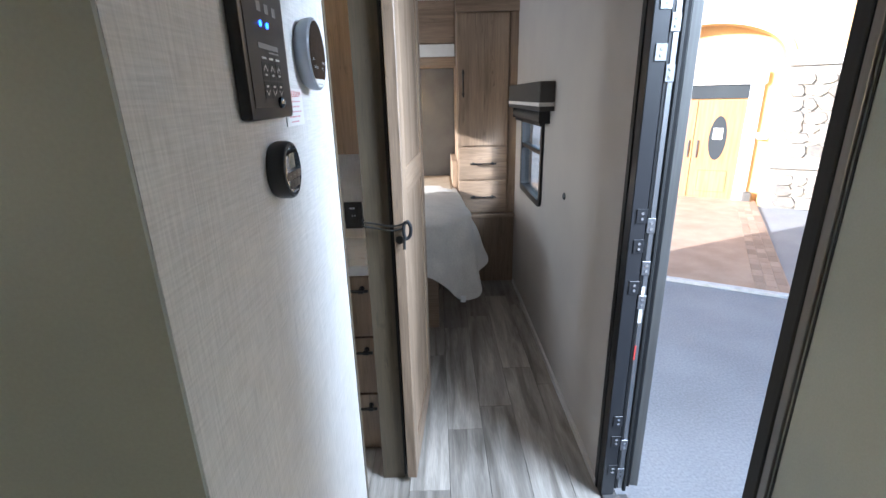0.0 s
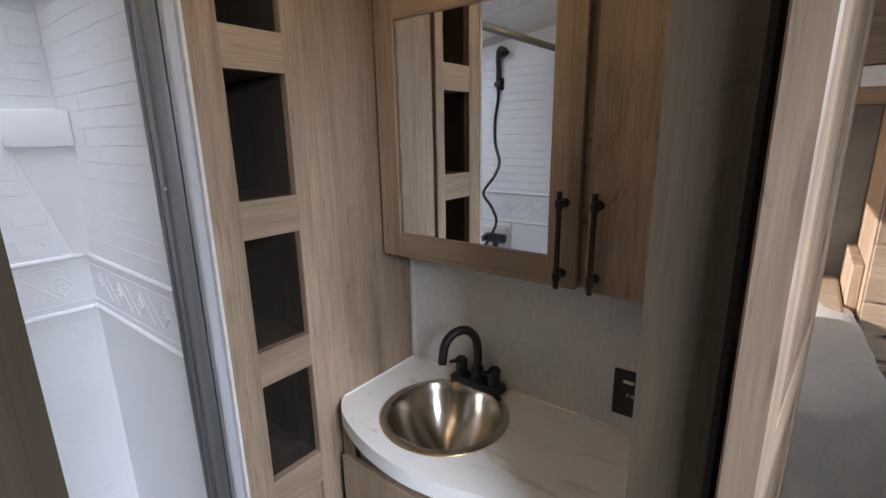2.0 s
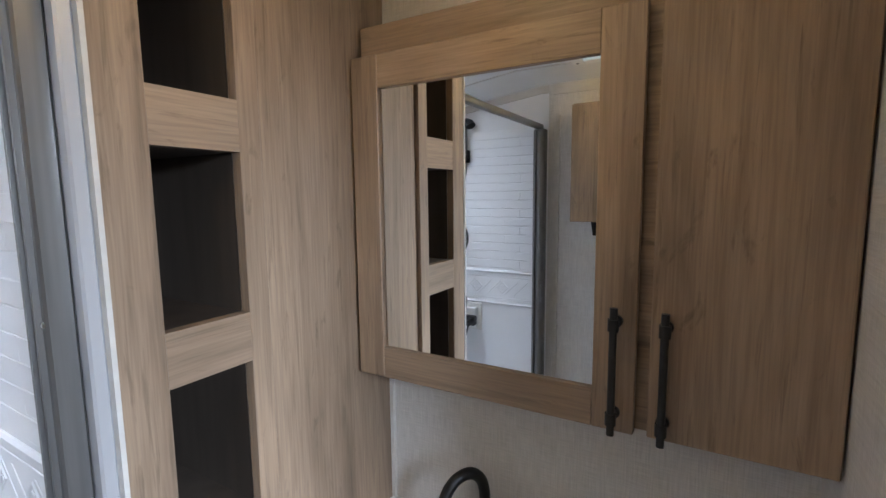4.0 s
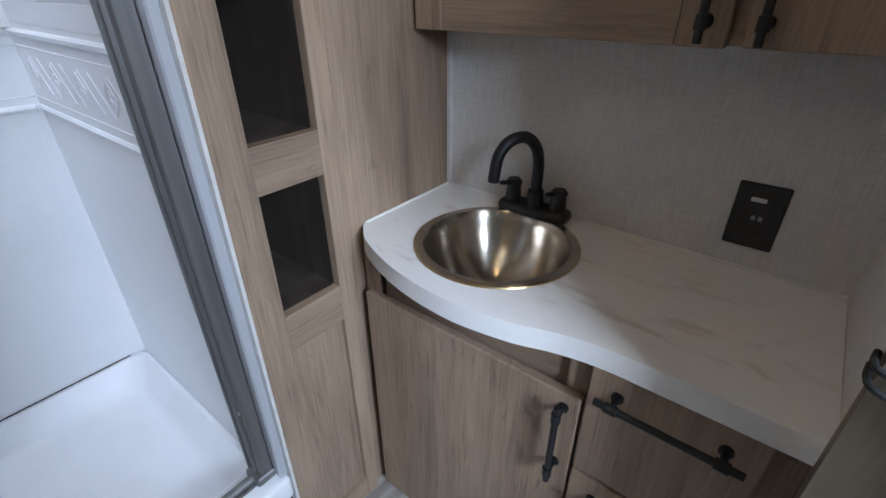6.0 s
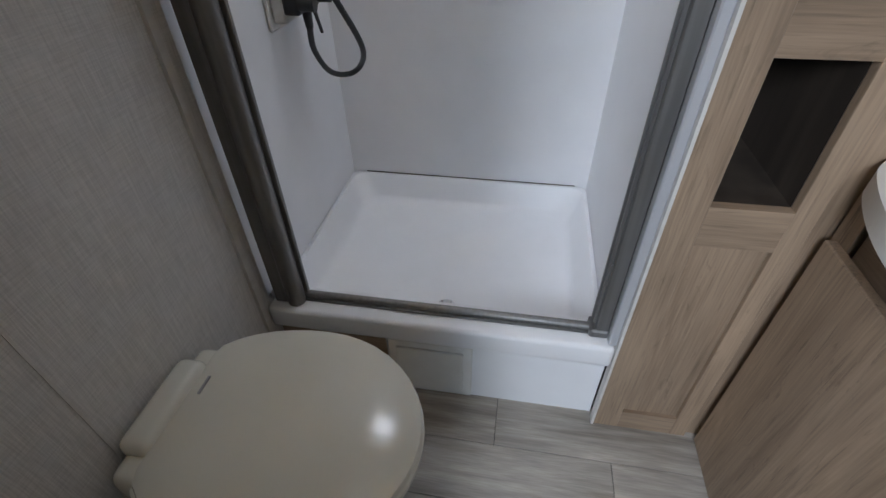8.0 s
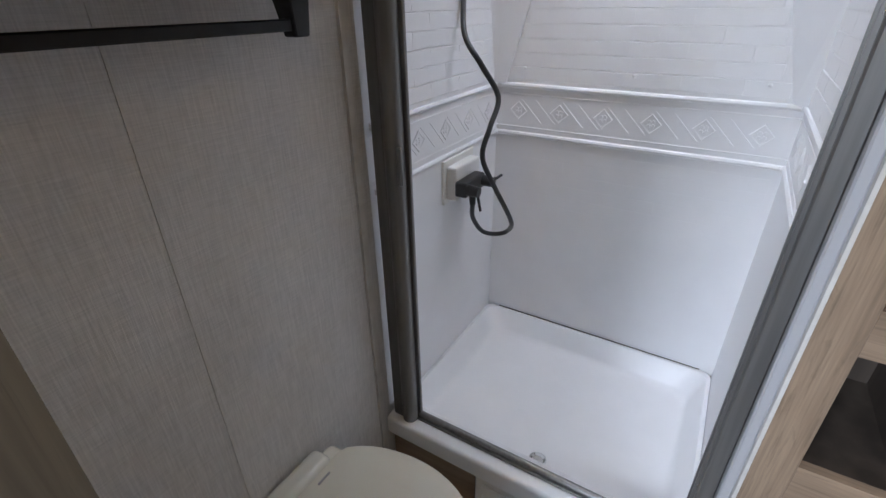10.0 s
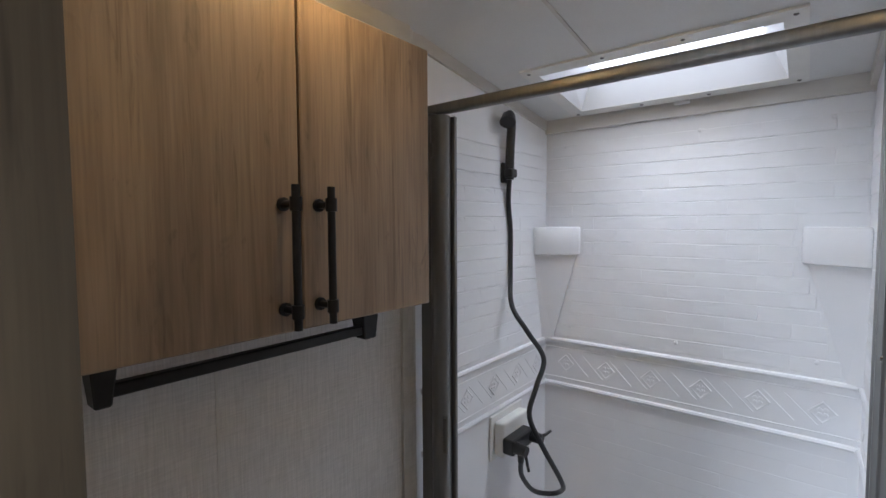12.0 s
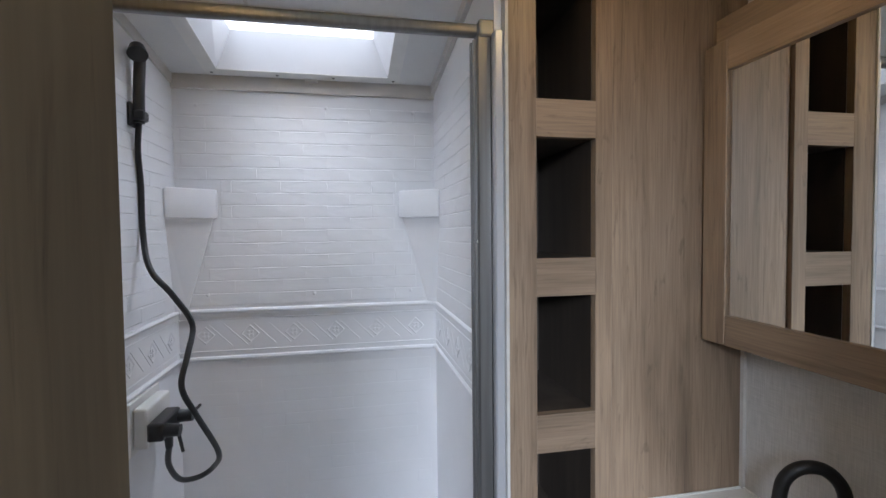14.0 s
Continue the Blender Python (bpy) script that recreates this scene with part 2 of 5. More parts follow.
SILVER_PLASTIC = material("silver_grey_plastic", (0.30, 0.32, 0.35), 0.35, 0.2, (0.27, 0.29, 0.32), (30, 30, 30))
GLOSS_BLACK = material("gloss_black_glass", (0.008, 0.009, 0.010), 0.03, 0, (0.008, 0.009, 0.010), coat=0.6, spec=0.8)
TEAL_FILM = material("teal_protective_film", (0.12, 0.50, 0.56), 0.45, 0, (0.10, 0.44, 0.50), (8, 8, 8))


def simple(name, color, rough=0.1, metal=0.0, transmission=0.0, glow=0.0, alpha=1.0):
    m = bpy.data.materials.new(name)
    m.use_nodes = True
    b = m.node_tree.nodes["Principled BSDF"]
    b.inputs["Base Color"].default_value = (*color, 1)
    b.inputs["Roughness"].default_value, b.inputs["Metallic"].default_value = rough, metal
    b.inputs["Transmission Weight"].default_value = transmission
    if glow:
        b.inputs["Emission Color"].default_value = (*color, 1)
        b.inputs["Emission Strength"].default_value = glow
    return m


MIRROR = simple("mirror_silver", (0.86, 0.88, 0.88), 0.01, 1.0)
GLASS = simple("window_glass", (0.93, 0.96, 0.95), 0.02, 0.0, 1.0)
LED_BLUE = simple("blue_led", (0.02, 0.08, 1.0), 0.3, 0, 0, 6.0)
WARM_LENS = simple("warm_lamp_lens", (1.0, 0.72, 0.40), 0.4, 0, 0, 5.0)
BULB_GLOW = simple("warm_bulb", (1.0, 0.68, 0.32), 0.3, 0, 0, 5.0)

# ---- mesh helpers ----


def box(bm, x0, x1, y0, y1, z0, z1, bevel=0.0, segments=1):
    r = bmesh.ops.create_cube(bm, size=1.0, matrix=Matrix.Translation(((x0 + x1) / 2, (y0 + y1) / 2, (z0 + z1) / 2)) @ Matrix.Diagonal((abs(x1 - x0), abs(y1 - y0), abs(z1 - z0), 1)))
    if bevel:
        edges = list({e for v in r["verts"] for e in v.link_edges})
        bmesh.ops.bevel(bm, geom=edges, offset=bevel, segments=segments, affect="EDGES", profile=0.5)
    return bm


def cyl(bm, a, b, r0, r1=None, sides=20):
    a, b = Vector(a), Vector(b)
    r1 = r0 if r1 is None else r1
    turn = (b - a).to_track_quat("Z", "Y").to_matrix().to_4x4()
    bmesh.ops.create_cone(bm, cap_ends=True, segments=sides, radius1=r0, radius2=r1, depth=(b - a).length, matrix=Matrix.Translation((a + b) / 2) @ turn)
    return bm


def lathe(bm, profile, centre, axis_turn=Matrix(), sides=40, squash=(1, 1), cap=True):
    """Turn a profile of (radius, height) round the z axis, then place it."""
    rings = []
    for r, h in profile:
        ring = []
        for k in range(sides):
            a = 2 * math.pi * k / sides
            p = axis_turn @ Vector((r * math.cos(a) * squash[0], r * math.sin(a) * squash[1], h))
            ring.append(bm.verts.new(p + Vector(centre)))
        rings.append(ring)
    for lo, hi in zip(rings, rings[1:]):
        for k in range(sides):
            bm.faces.new((lo[k], lo[(k + 1) % sides], hi[(k + 1) % sides], hi[k]))
    for ring, flip in ((rings[0], True), (rings[-1], False)) if cap else ():
        bm.faces.new(list(reversed(ring)) if flip else ring)
    return bm


def prism(bm, outline, z0, z1):
    low = [bm.verts.new((x, y, z0)) for x, y in outline]
    high = [bm.verts.new((x, y, z1)) for x, y in outline]
    bm.faces.new(list(reversed(low)))
    bm.faces.new(high)
    n = len(outline)
    for k in range(n):
        bm.faces.new((low[k], low[(k + 1) % n], high[(k + 1) % n], high[k]))
    return bm


def tube(bm, points, radius, sides=10):
    """A round tube along a smooth line through the points."""
    pts = [Vector(p) for p in points]
    line = []
    for k in range(len(pts) - 1):
        p0, p1, p2, p3 = pts[max(k - 1, 0)], pts[k], pts[k + 1], pts[min(k + 2, len(pts) - 1)]
        for j in range(8):
            t = j / 8
            line.append(0.5 * ((2 * p1) + (p2 - p0) * t + (2 * p0 - 5 * p1 + 4 * p2 - p3) * t * t + (3 * p1 - p0 - 3 * p2 + p3) * t ** 3))
    line.append(pts[-1])
    rings, side = [], None
    for k, p in enumerate(line):
        way = (line[min(k + 1, len(line) - 1)] - line[max(k - 1, 0)]).normalized()
        if side is None:
            side = way.orthogonal().normalized()
        side = (side - way * side.dot(way)).normalized()
        up = way.cross(side)
        rings.append([bm.verts.new(p + radius * (math.cos(2 * math.pi * j / sides) * side + math.sin(2 * math.pi * j / sides) * up)) for j in range(sides)])
    for lo, hi in zip(rings, rings[1:]):
        for j in range(sides):
            bm.faces.new((lo[j], lo[(j + 1) % sides], hi[(j + 1) % sides], hi[j]))
    bm.faces.new(list(reversed(rings[0])))
    bm.faces.new(rings[-1])
    return bm


def finish(name, bm, mat, smooth=False):
    bmesh.ops.recalc_face_normals(bm, faces=bm.faces)
    me = bpy.data.meshes.new(name)
    bm.to_mesh(me)
    bm.free()
    if smooth:
        me.polygons.foreach_set("use_smooth", [True] * len(me.polygons))
        me.set_sharp_from_angle(angle=radians(38))
    me.materials.append(mat)
    return new(name, me)


def part(name, bm, mat, parent, label="", smooth=False):
    ob = finish(name, bm, mat, smooth)
    ob.parent = parent
    if label:
        tagged(ob, label)
    return ob


def thing(name, label, category, at=(0, 0, 0), group="", kind=""):
    """An empty thing whose parts are built in world places; its parts keep them."""
    return tagged(new(name), label, category, group, kind)


def solid(name, bm, mat, label, category, smooth=False, kind="", group=""):
    return tagged(finish(name, bm, mat, smooth), label, category, group, kind)


def B(*a, **k):
    return box(bmesh.new(), *a, **k)


def C(*a, **k):
    return cyl(bmesh.new(), *a, **k)


# ---- plan ----
XH, XI = -0.302, -0.372          # hall and bath faces of the near partition
XR = 0.436                       # hall side of the entry wall
XT, XB = -1.09, -1.808           # linen tower front, shower back
YT, YS, YB = 0.342, 0.322, 1.75             # toilet wall, wall behind the shower, backsplash wall
DOOR0, DOOR1 = 0.771, 1.285       # bathroom doorway
CEIL = 1.990
OUT_L, OUT_R, REAR, FRONT = -1.90, 0.49, -3.0, 3.86
GROUND = -0.8



def fall(x):
    """How far the ceiling has dropped towards the street side."""
    return max(0.0, -1.15 - x) * 0.134


def under(bm):
    for v in bm.verts:
        v.co.z -= fall(v.co.x)
    return bm


# ---- structure ----


def structure(name, bm, mat, label, category="wall"):
    return solid(name, bm, mat, label, category, kind="structure")


floor = structure("floor", B(OUT_L, OUT_R, REAR, FRONT, -0.06, -0.004), SUBFLOOR, "grey-brown wood-look vinyl plank floor", "floor")
structure("wall_bath_south", box(B(XT - 0.02, XI, 0.191, YT, 0, CEIL), OUT_L, XT - 0.02, 0.191, YS, 0, CEIL), LINEN, "pale woven-look vinyl wall behind the toilet")
structure("wall_hall_near", B(XI, XH, 0.191, DOOR0 - 0.012, 0, CEIL), LINEN, "pale woven-look vinyl wall beside the bathroom doorway")
structure("wall_bath_north", B(OUT_L, -0.312, YB, YB + 0.045, 0, CEIL), LINEN, "pale woven-look vinyl wall behind the vanity")
structure("wall_hall_far", B(-0.312, -0.270, DOOR1 + 0.014, 1.83, 0, CEIL), LINEN, "pale vinyl partition between bathroom and hall")
structure("wall_header", B(XI, XH, DOOR0 - 0.012, DOOR1 + 0.014, 1.90, CEIL), LINEN, "pale vinyl strip above the bathroom doorway")
bm = bmesh.new()
for y0, y1, z0, z1 in ((0.545, 1.215, 1.90, CEIL), (1.215, 2.36, 0, CEIL), (2.36, 2.92, 0, 0.79), (2.36, 2.92, 1.30, CEIL), (2.92, FRONT, 0, CEIL)):
    box(bm, XR, OUT_R, y0, y1, z0, z1)
structure("wall_living_side", B(XR, OUT_R, REAR, 0.545, 0, CEIL), GREY_WALL, "smooth grey-green side wall of the living end")
structure("wall_living_end", B(OUT_L, XH - 0.0005, 0.187, 0.1908, 0, CEIL), GREY_WALL, "smooth grey-green panel on the end of the partition")
structure("wall_entry", bm, PLAIN_WALL, "smooth greige side wall with entry doorway and window")
# the opening at y -1.75 to -0.65 is unseen, added for the fill lamp
bm = bmesh.new()
for y0, y1, z0, z1 in ((REAR, -1.75, 0, CEIL), (-1.75, -0.65, 0, 0.9), (-1.75, -0.65, 1.6, CEIL), (-0.65, 2.27, 0, CEIL), (2.27, 2.92, 0, 0.85), (2.27, 2.92, 1.72, CEIL), (2.92, FRONT, 0, CEIL)):
    box(bm, OUT_L - 0.05, OUT_L, y0, y1, z0, z1)
structure("wall_street_side", bm, PLAIN_WALL, "smooth greige side wall with window openings")
structure("wall_front", B(OUT_L, OUT_R, FRONT, FRONT + 0.05, 0, CEIL), PLAIN_WALL, "plain wall behind the bed head")
structure("wall_rear", B(OUT_L, OUT_R, REAR - 0.05, REAR, 0, CEIL), PLAIN_WALL, "plain wall closing the living end")
# ceiling with the skylight and the roof vent cut through
SKY = (-1.742, -1.455, 0.480, 1.000)
VENT = (-0.896, -0.566, 0.675, 1.005)
bm = bmesh.new()
for x0, x1, y0, y1 in ((OUT_L, OUT_R, REAR, SKY[2]), (OUT_L, SKY[0], SKY[2], SKY[3]), (SKY[1], VENT[0], SKY[2], VENT[3]), (VENT[0], VENT[1], SKY[2], VENT[2]), (VENT[1], OUT_R, SKY[2], VENT[3]), (OUT_L, SKY[1], SKY[3], VENT[3]), (OUT_L, OUT_R, VENT[3], FRONT)):
    box(bm, x0, x1, y0, y1, CEIL, CEIL + 0.09)
bmesh.ops.bisect_plane(bm, geom=[*bm.verts, *bm.edges, *bm.faces], plane_co=(-1.15, 0, 0), plane_no=(1, 0, 0))
structure("ceiling", under(bm), CEILING, "white panelled ceiling with a skylight and roof vent", "ceiling")
structure("trim_ceiling_joint", under(box(box(bmesh.new(), -1.45, -1.15, 0.632, 0.640, CEIL - 0.003, CEIL), -1.15, -0.93, 0.632, 0.640, CEIL - 0.003, CEIL)), TRIM, "white ceiling panel joint strip", "trim")
bm = bmesh.new()
box(bm, XB, XB + 0.012, YS, 1.165, CEIL - 0.043, CEIL)
for xa, xb in ((XB + 0.012, -1.15), (-1.15, XT - 0.021)):
    box(bm, xa, xb, YS, YS + 0.014, CEIL - 0.032, CEIL)
    box(bm, xa, xb, 1.151, 1.1715, CEIL - 0.032, CEIL)
structure("trim_shower_top", under(bm), TRIM, "pale grey trim strip under the shower ceiling", "trim")
structure("trim_toilet_ceiling", B(XT, XI, YT, YT + 0.01, CEIL - 0.045, CEIL), TRIM, "pale trim strip along the bathroom ceiling", "trim")
structure("trim_backsplash_corner", B(XT - 0.012, XT - 0.003, YB - 0.008, YB, 0.80, 1.16), TRIM, "slim pale corner bead beside the vanity", "trim")
structure("trim_toilet_corner", B(XT + 0.014, XT + 0.03, YT, YT + 0.008, 0.02, 1.86), TRIM, "slim pale bead beside the shower frame", "trim")
structure("baseboard", B(XR - 0.012, XR, 1.225, 3.16, 0, 0.028), TRIM, "low pale baseboard along the hall wall", "baseboard")
structure("trim_wall_seam", B(-0.652, -0.648, YT, YT + 0.0015, 0.0, 1.40), TRIM, "vertical joint strip in the wall covering", "trim")
# doorway linings; both jambs carry their shade in a darker oak colour
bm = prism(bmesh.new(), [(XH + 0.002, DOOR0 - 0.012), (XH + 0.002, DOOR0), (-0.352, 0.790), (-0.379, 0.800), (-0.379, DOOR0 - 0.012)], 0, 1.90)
structure("trim_door_jamb_near", bm, WOOD_JAMB_SHADED, "oak-look lining of the bathroom doorway, coloured darker for shade", "trim")
structure("trim_door_jamb_far", B(-0.347, -0.269, DOOR1, DOOR1 + 0.014, 0, 1.90), WOOD_JAMB_SHADED, "oak-look lining of the bathroom doorway, coloured darker for shade", "trim")
structure("trim_door_head", B(XI - 0.002, XH + 0.002, DOOR0 + 0.027, DOOR1, 1.885, 1.90), WOOD_Y, "oak-look head lining of the bathroom doorway", "trim")
structure("trim_door_seal", B(-0.2685, -0.262, DOOR1 - 0.006, DOOR1 + 0.5, 0.02, 1.88), RUBBER, "black rubber seal along the doorway edge", "trim")

# ---- handles ----


def bar_handle(parent, a, b, out, stand=0.028, r=0.0055):
    """A black bar pull from a to b, standing off along out on two posts with collars."""
    a, b, out = Vector(a), Vector(b), Vector(out)
    run = (b - a).normalized()
    bm = bmesh.new()
    cyl(bm, a, b, r, sides=14)
    for k in (0.13, 0.87):
        p = a.lerp(b, k)
        cyl(bm, p - out * stand, p, r * 0.9, sides=12)
        cyl(bm, p - run * 0.009, p + run * 0.009, r * 1.45, sides=14)
        cyl(bm, p - out * stand, p - out * (stand - 0.004), r * 1.7, sides=12)
    return part("handle", bm, BLACK, parent, "matte black bar handle", True)


def framed(parent, name, x0, x1, z0, z1, y, thick, rail, label):
    """A framed door facing -y: a back panel that carries two stiles and two rails."""
    d = part(name, B(x0 + 0.01, x1 - 0.01, y + thick - 0.004, y + thick, z0 + 0.01, z1 - 0.01), WOOD_Z, parent, label)
    for a in (x0, x1 - rail):
        part("stile", B(a, a + rail, y, y + thick - 0.0045, z0, z1, bevel=0.0015), WOOD_Z, d)
    for a in (z0, z1 - rail):
        part("rail", B(x0 + rail + 0.0004, x1 - rail - 0.0004, y + 0.0006, y + thick - 0.0045, a, a + rail, bevel=0.001), WOOD_X, d)
    return d


# ---- bathroom: linen tower ----
tower = thing("linen_tower", "tall greige oak linen tower with four open dark cubbies", "shelf unit")
TY0, TY1, CY0, CY1 = 1.184, 1.412, 1.244, 1.374
CUBBIES = ((1.667, 1.912), (1.344, 1.591), (1.020, 1.266), (0.699, 0.940))
part("stile", B(XT - 0.02, XT, TY0, CY0, 0, CEIL - 0.002, bevel=0.001), WOOD_Z, tower)
part("stile", B(XT - 0.02, XT, CY1, TY1, 0, CEIL - 0.002, bevel=0.001), WOOD_Z, tower)
edges = [0.616] + [z for pair in reversed(CUBBIES) for z in pair] + [CEIL - 0.002]
for z0, z1 in zip(edges[0::2], edges[1::2]):
    part("rail", B(XT - 0.02, XT - 0.0008, CY0, CY1, z0, z1), WOOD_Y, tower)
part("rail", B(XT - 0.02, XT - 0.0008, CY0, CY1, 0, 0.068), WOOD_Y, tower)
part("panel", B(XT - 0.02, XT - 0.011, CY0, CY1, 0.068, 0.616), WOOD_Z, tower, "recessed lower oak panel")
part("side_panel", B(XT - 0.03, XT - 0.012, TY1, YB - 0.001, 0, CEIL - 0.002), WOOD_Z, tower, "wide oak panel above the vanity")
part("top_strip", B(XT - 0.012, XT - 0.003, TY1, YB - 0.001, CEIL - 0.05, CEIL - 0.002), WOOD_Y, tower)
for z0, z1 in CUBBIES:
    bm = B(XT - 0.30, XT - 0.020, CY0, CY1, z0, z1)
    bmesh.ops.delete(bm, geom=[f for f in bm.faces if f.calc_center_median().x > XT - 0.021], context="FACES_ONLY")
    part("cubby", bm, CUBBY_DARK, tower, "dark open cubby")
part("scribe", B(XT - 0.0212, XT + 0.003, TY0 - 0.0062, TY0 - 0.0002, 0.0, CEIL - 0.003), TRIM, tower, "slim pale scribe strip")

# ---- bathroom: vanity ----
vanity = thing("vanity_cabinet", "greige oak vanity cabinet with one door and three drawers", "cabinet")
VY = 1.447
part("body", B(XT - 0.010, -0.313, VY, YB - 0.002, 0.0, 0.585), WOOD_Z, vanity)
for x0, x1 in ((XT + 0.002, XT + 0.045), (-0.622, -0.585), (-0.352, -0.313)):
    part("face_frame", B(x0, x1, VY - 0.002, VY, 0, 0.767), WOOD_Z, vanity)
for x0, x1, y0, y1 in ((XT + 0.002, XT + 0.02, VY, YB - 0.002), (-0.352, -0.313, VY, YB - 0.002), (-0.6, -0.585, VY, YB - 0.002)):
    part("upper_side", B(x0, x1, y0, y1, 0.585, 0.767), WOOD_Z, vanity)
part("false_front", B(XT + 0.045, -0.622, VY + 0.012, VY + 0.022, 0.585, 0.767), WOOD_X, vanity, "recessed oak panel under the basin")
vdoor = part("door", B(-1.072, -0.588, 1.424, 1.444, 0.022, 0.668, bevel=0.0025), WOOD_Z, vanity, "plain oak cabinet door")
bar_handle(vdoor, (-0.613, 1.396, 0.485), (-0.613, 1.396, 0.664), (0, -1, 0))
for z0, z1 in ((0.520, 0.757), (0.276, 0.512), (0.032, 0.268)):
    d = part("drawer", B(-0.582, -0.353, 1.424, 1.444, z0, z1, bevel=0.0025), WOOD_Z, vanity, "plain oak drawer front")
    bar_handle(d, (-0.563, 1.396, z1 - 0.044), (-0.372, 1.396, z1 - 0.044), (0, -1, 0))

# counter: bowed over the basin, straight over the drawers
def smooth_line(pts, steps=6):
    out = []
    for k in range(len(pts) - 1):
        p0, p1, p2, p3 = (Vector(pts[max(0, min(len(pts) - 1, k + d))]) for d in (-1, 0, 1, 2))
        for j in range(steps):
            t = j / steps
            out.append(tuple(0.5 * (2 * p1 + (p2 - p0) * t + (2 * p0 - 5 * p1 + 4 * p2 - p3) * t * t + (3 * p1 - p0 - 3 * p2 + p3) * t ** 3)))
    return out + [tuple(pts[-1])]


edge = smooth_line([(XT - 0.011, 1.462), (XT + 0.004, 1.447), (-1.05, 1.418), (-0.98, 1.388), (-0.90, 1.367), (-0.80, 1.358), (-0.70, 1.371), (-0.63, 1.393), (-0.57, 1.404), (-0.50, 1.406), (-0.313, 1.406)])
outline = edge + [(-0.313, YB - 0.001), (XT - 0.011, YB - 0.001)]
SINK, SR = Vector((-0.842, 1.562, 0.805)), 0.155
counter = thing("countertop", "white marble-look laminate vanity top with a bowed front edge", "countertop")
bm = bmesh.new()
prism(bm, outline, 0.768, 0.805)
top_edges = [e for e in bm.edges if all(v.co.z > 0.80 for v in e.verts) and all(v.co.y < 1.5 for v in e.verts)]
bmesh.ops.bevel(bm, geom=top_edges, offset=0.012, segments=4, affect="EDGES", profile=0.5)
top_ob = part("top", bm, MARBLE, counter, smooth=True)
cut = lathe(bmesh.new(), [(SR - 0.012, 0.70), (SR - 0.012, 0.90)], (SINK.x, SINK.y, 0), sides=48)
cutter = finish("basin_cut", cut, MARBLE)
mod = top_ob.modifiers.new("hole", "BOOLEAN")
mod.object, mod.solver = cutter, "EXACT"
deps = bpy.context.evaluated_depsgraph_get()
cut_mesh = bpy.data.meshes.new_from_object(top_ob.evaluated_get(deps))
top_ob.modifiers.clear()
top_ob.data = cut_mesh
bpy.data.objects.remove(cutter)

part("caulk_bead", B(XT - 0.010, -0.314, YB - 0.006, YB - 0.001, 0.8052, 0.809, bevel=0.0012), WHITE_PLASTIC, counter, "white caulk line along the wall")
part("caulk_bead", B(XT - 0.0115, XT - 0.006, 1.466, YB - 0.0065, 0.8052, 0.809, bevel=0.0012), WHITE_PLASTIC, counter, "white caulk line along the tower")
sink = thing("basin", "round brushed steel drop-in basin, brassy reflection coloured into its rim", "sink")
profile = [(SR, 0.0005), (SR + 0.001, 0.003), (SR - 0.006, 0.0055), (SR - 0.016, 0.004), (SR - 0.021, -0.002), (SR - 0.0245, -0.014), (SR - 0.0290, -0.030), (SR - 0.0370, -0.050), (SR - 0.0490, -0.070), (SR - 0.0660, -0.090), (SR - 0.0880, -0.107), (SR - 0.112, -0.118), (0.030, -0.124), (0.024, -0.126), (0.022, -0.130)]
bm = lathe(bmesh.new(), profile + [(0.001, -0.130)], (0, 0, 0), sides=96, cap=False)
bowl = part("bowl", bm, STEEL, sink, "brushed steel bowl", True)
bowl.matrix_local = Matrix.Translation(SINK)
part("rim_edge", lathe(bmesh.new(), [(SR + 0.001, 0.0), (SR + 0.0025, 0.0008), (SR + 0.0015, 0.0028), (SR - 0.001, 0.0032)], SINK, sides=56, cap=False), RIM_REFLECTION, sink, "steel rim edge with a brassy reflection in its colour", True)
drain = part("drain", lathe(bmesh.new(), [(0.021, -0.1295), (0.021, -0.127), (0.016, -0.126), (0.012, -0.1285), (0.001, -0.1285)], SINK, sides=24), CHROME, sink, "chrome drain", True)

faucet = thing("basin_faucet", "matte black two-handle arched basin faucet", "faucet")
FX, FY = -0.845, 1.712
bm = bmesh.new()
box(bm, FX - 0.078, FX + 0.078, FY - 0.026, FY + 0.026, 0.8055, 0.832, 0.012, 3)
part("base", bm, BLACK, faucet, smooth=True)
bm = bmesh.new()
cyl(bm, (FX, FY, 0.83), (FX, FY, 0.862), 0.019, 0.016)
tube(bm, [(FX, FY, 0.86), (FX, FY, 0.92), (FX - 0.004, FY - 0.010, 0.955), (FX - 0.014, FY - 0.035, 0.978), (FX - 0.030, FY - 0.064, 0.975), (FX - 0.042, FY - 0.084, 0.950), (FX - 0.046, FY - 0.090, 0.912), (FX - 0.047, FY - 0.091, 0.898)], 0.0115, 14)
part("spout", bm, BLACK, faucet, smooth=True)
for s in (-1, 1):
    bm = bmesh.new()
    cyl(bm, (FX + s * 0.052, FY, 0.83), (FX + s * 0.052, FY, 0.868), 0.017, 0.015)
    cyl(bm, (FX + s * 0.052, FY, 0.868), (FX + s * 0.052, FY, 0.876), 0.018, 0.013)
    cyl(bm, (FX + s * 0.052, FY, 0.868), (FX + s * 0.052 - 0.012, FY - 0.035, 0.874), 0.006, 0.0045, 10)
    part("handle", bm, BLACK, faucet, smooth=True)

outlet = thing("wall_outlet", "black outlet plate on the wall above the vanity", "outlet")
part("plate", B(-0.502, -0.430, YB - 0.006, YB - 0.0005, 0.846, 0.957, bevel=0.002), BLACK_PLASTIC, outlet)
part("insert", B(-0.485, -0.447, YB - 0.008, YB - 0.005, 0.866, 0.937, bevel=0.001), BLACK_PLASTIC, outlet)
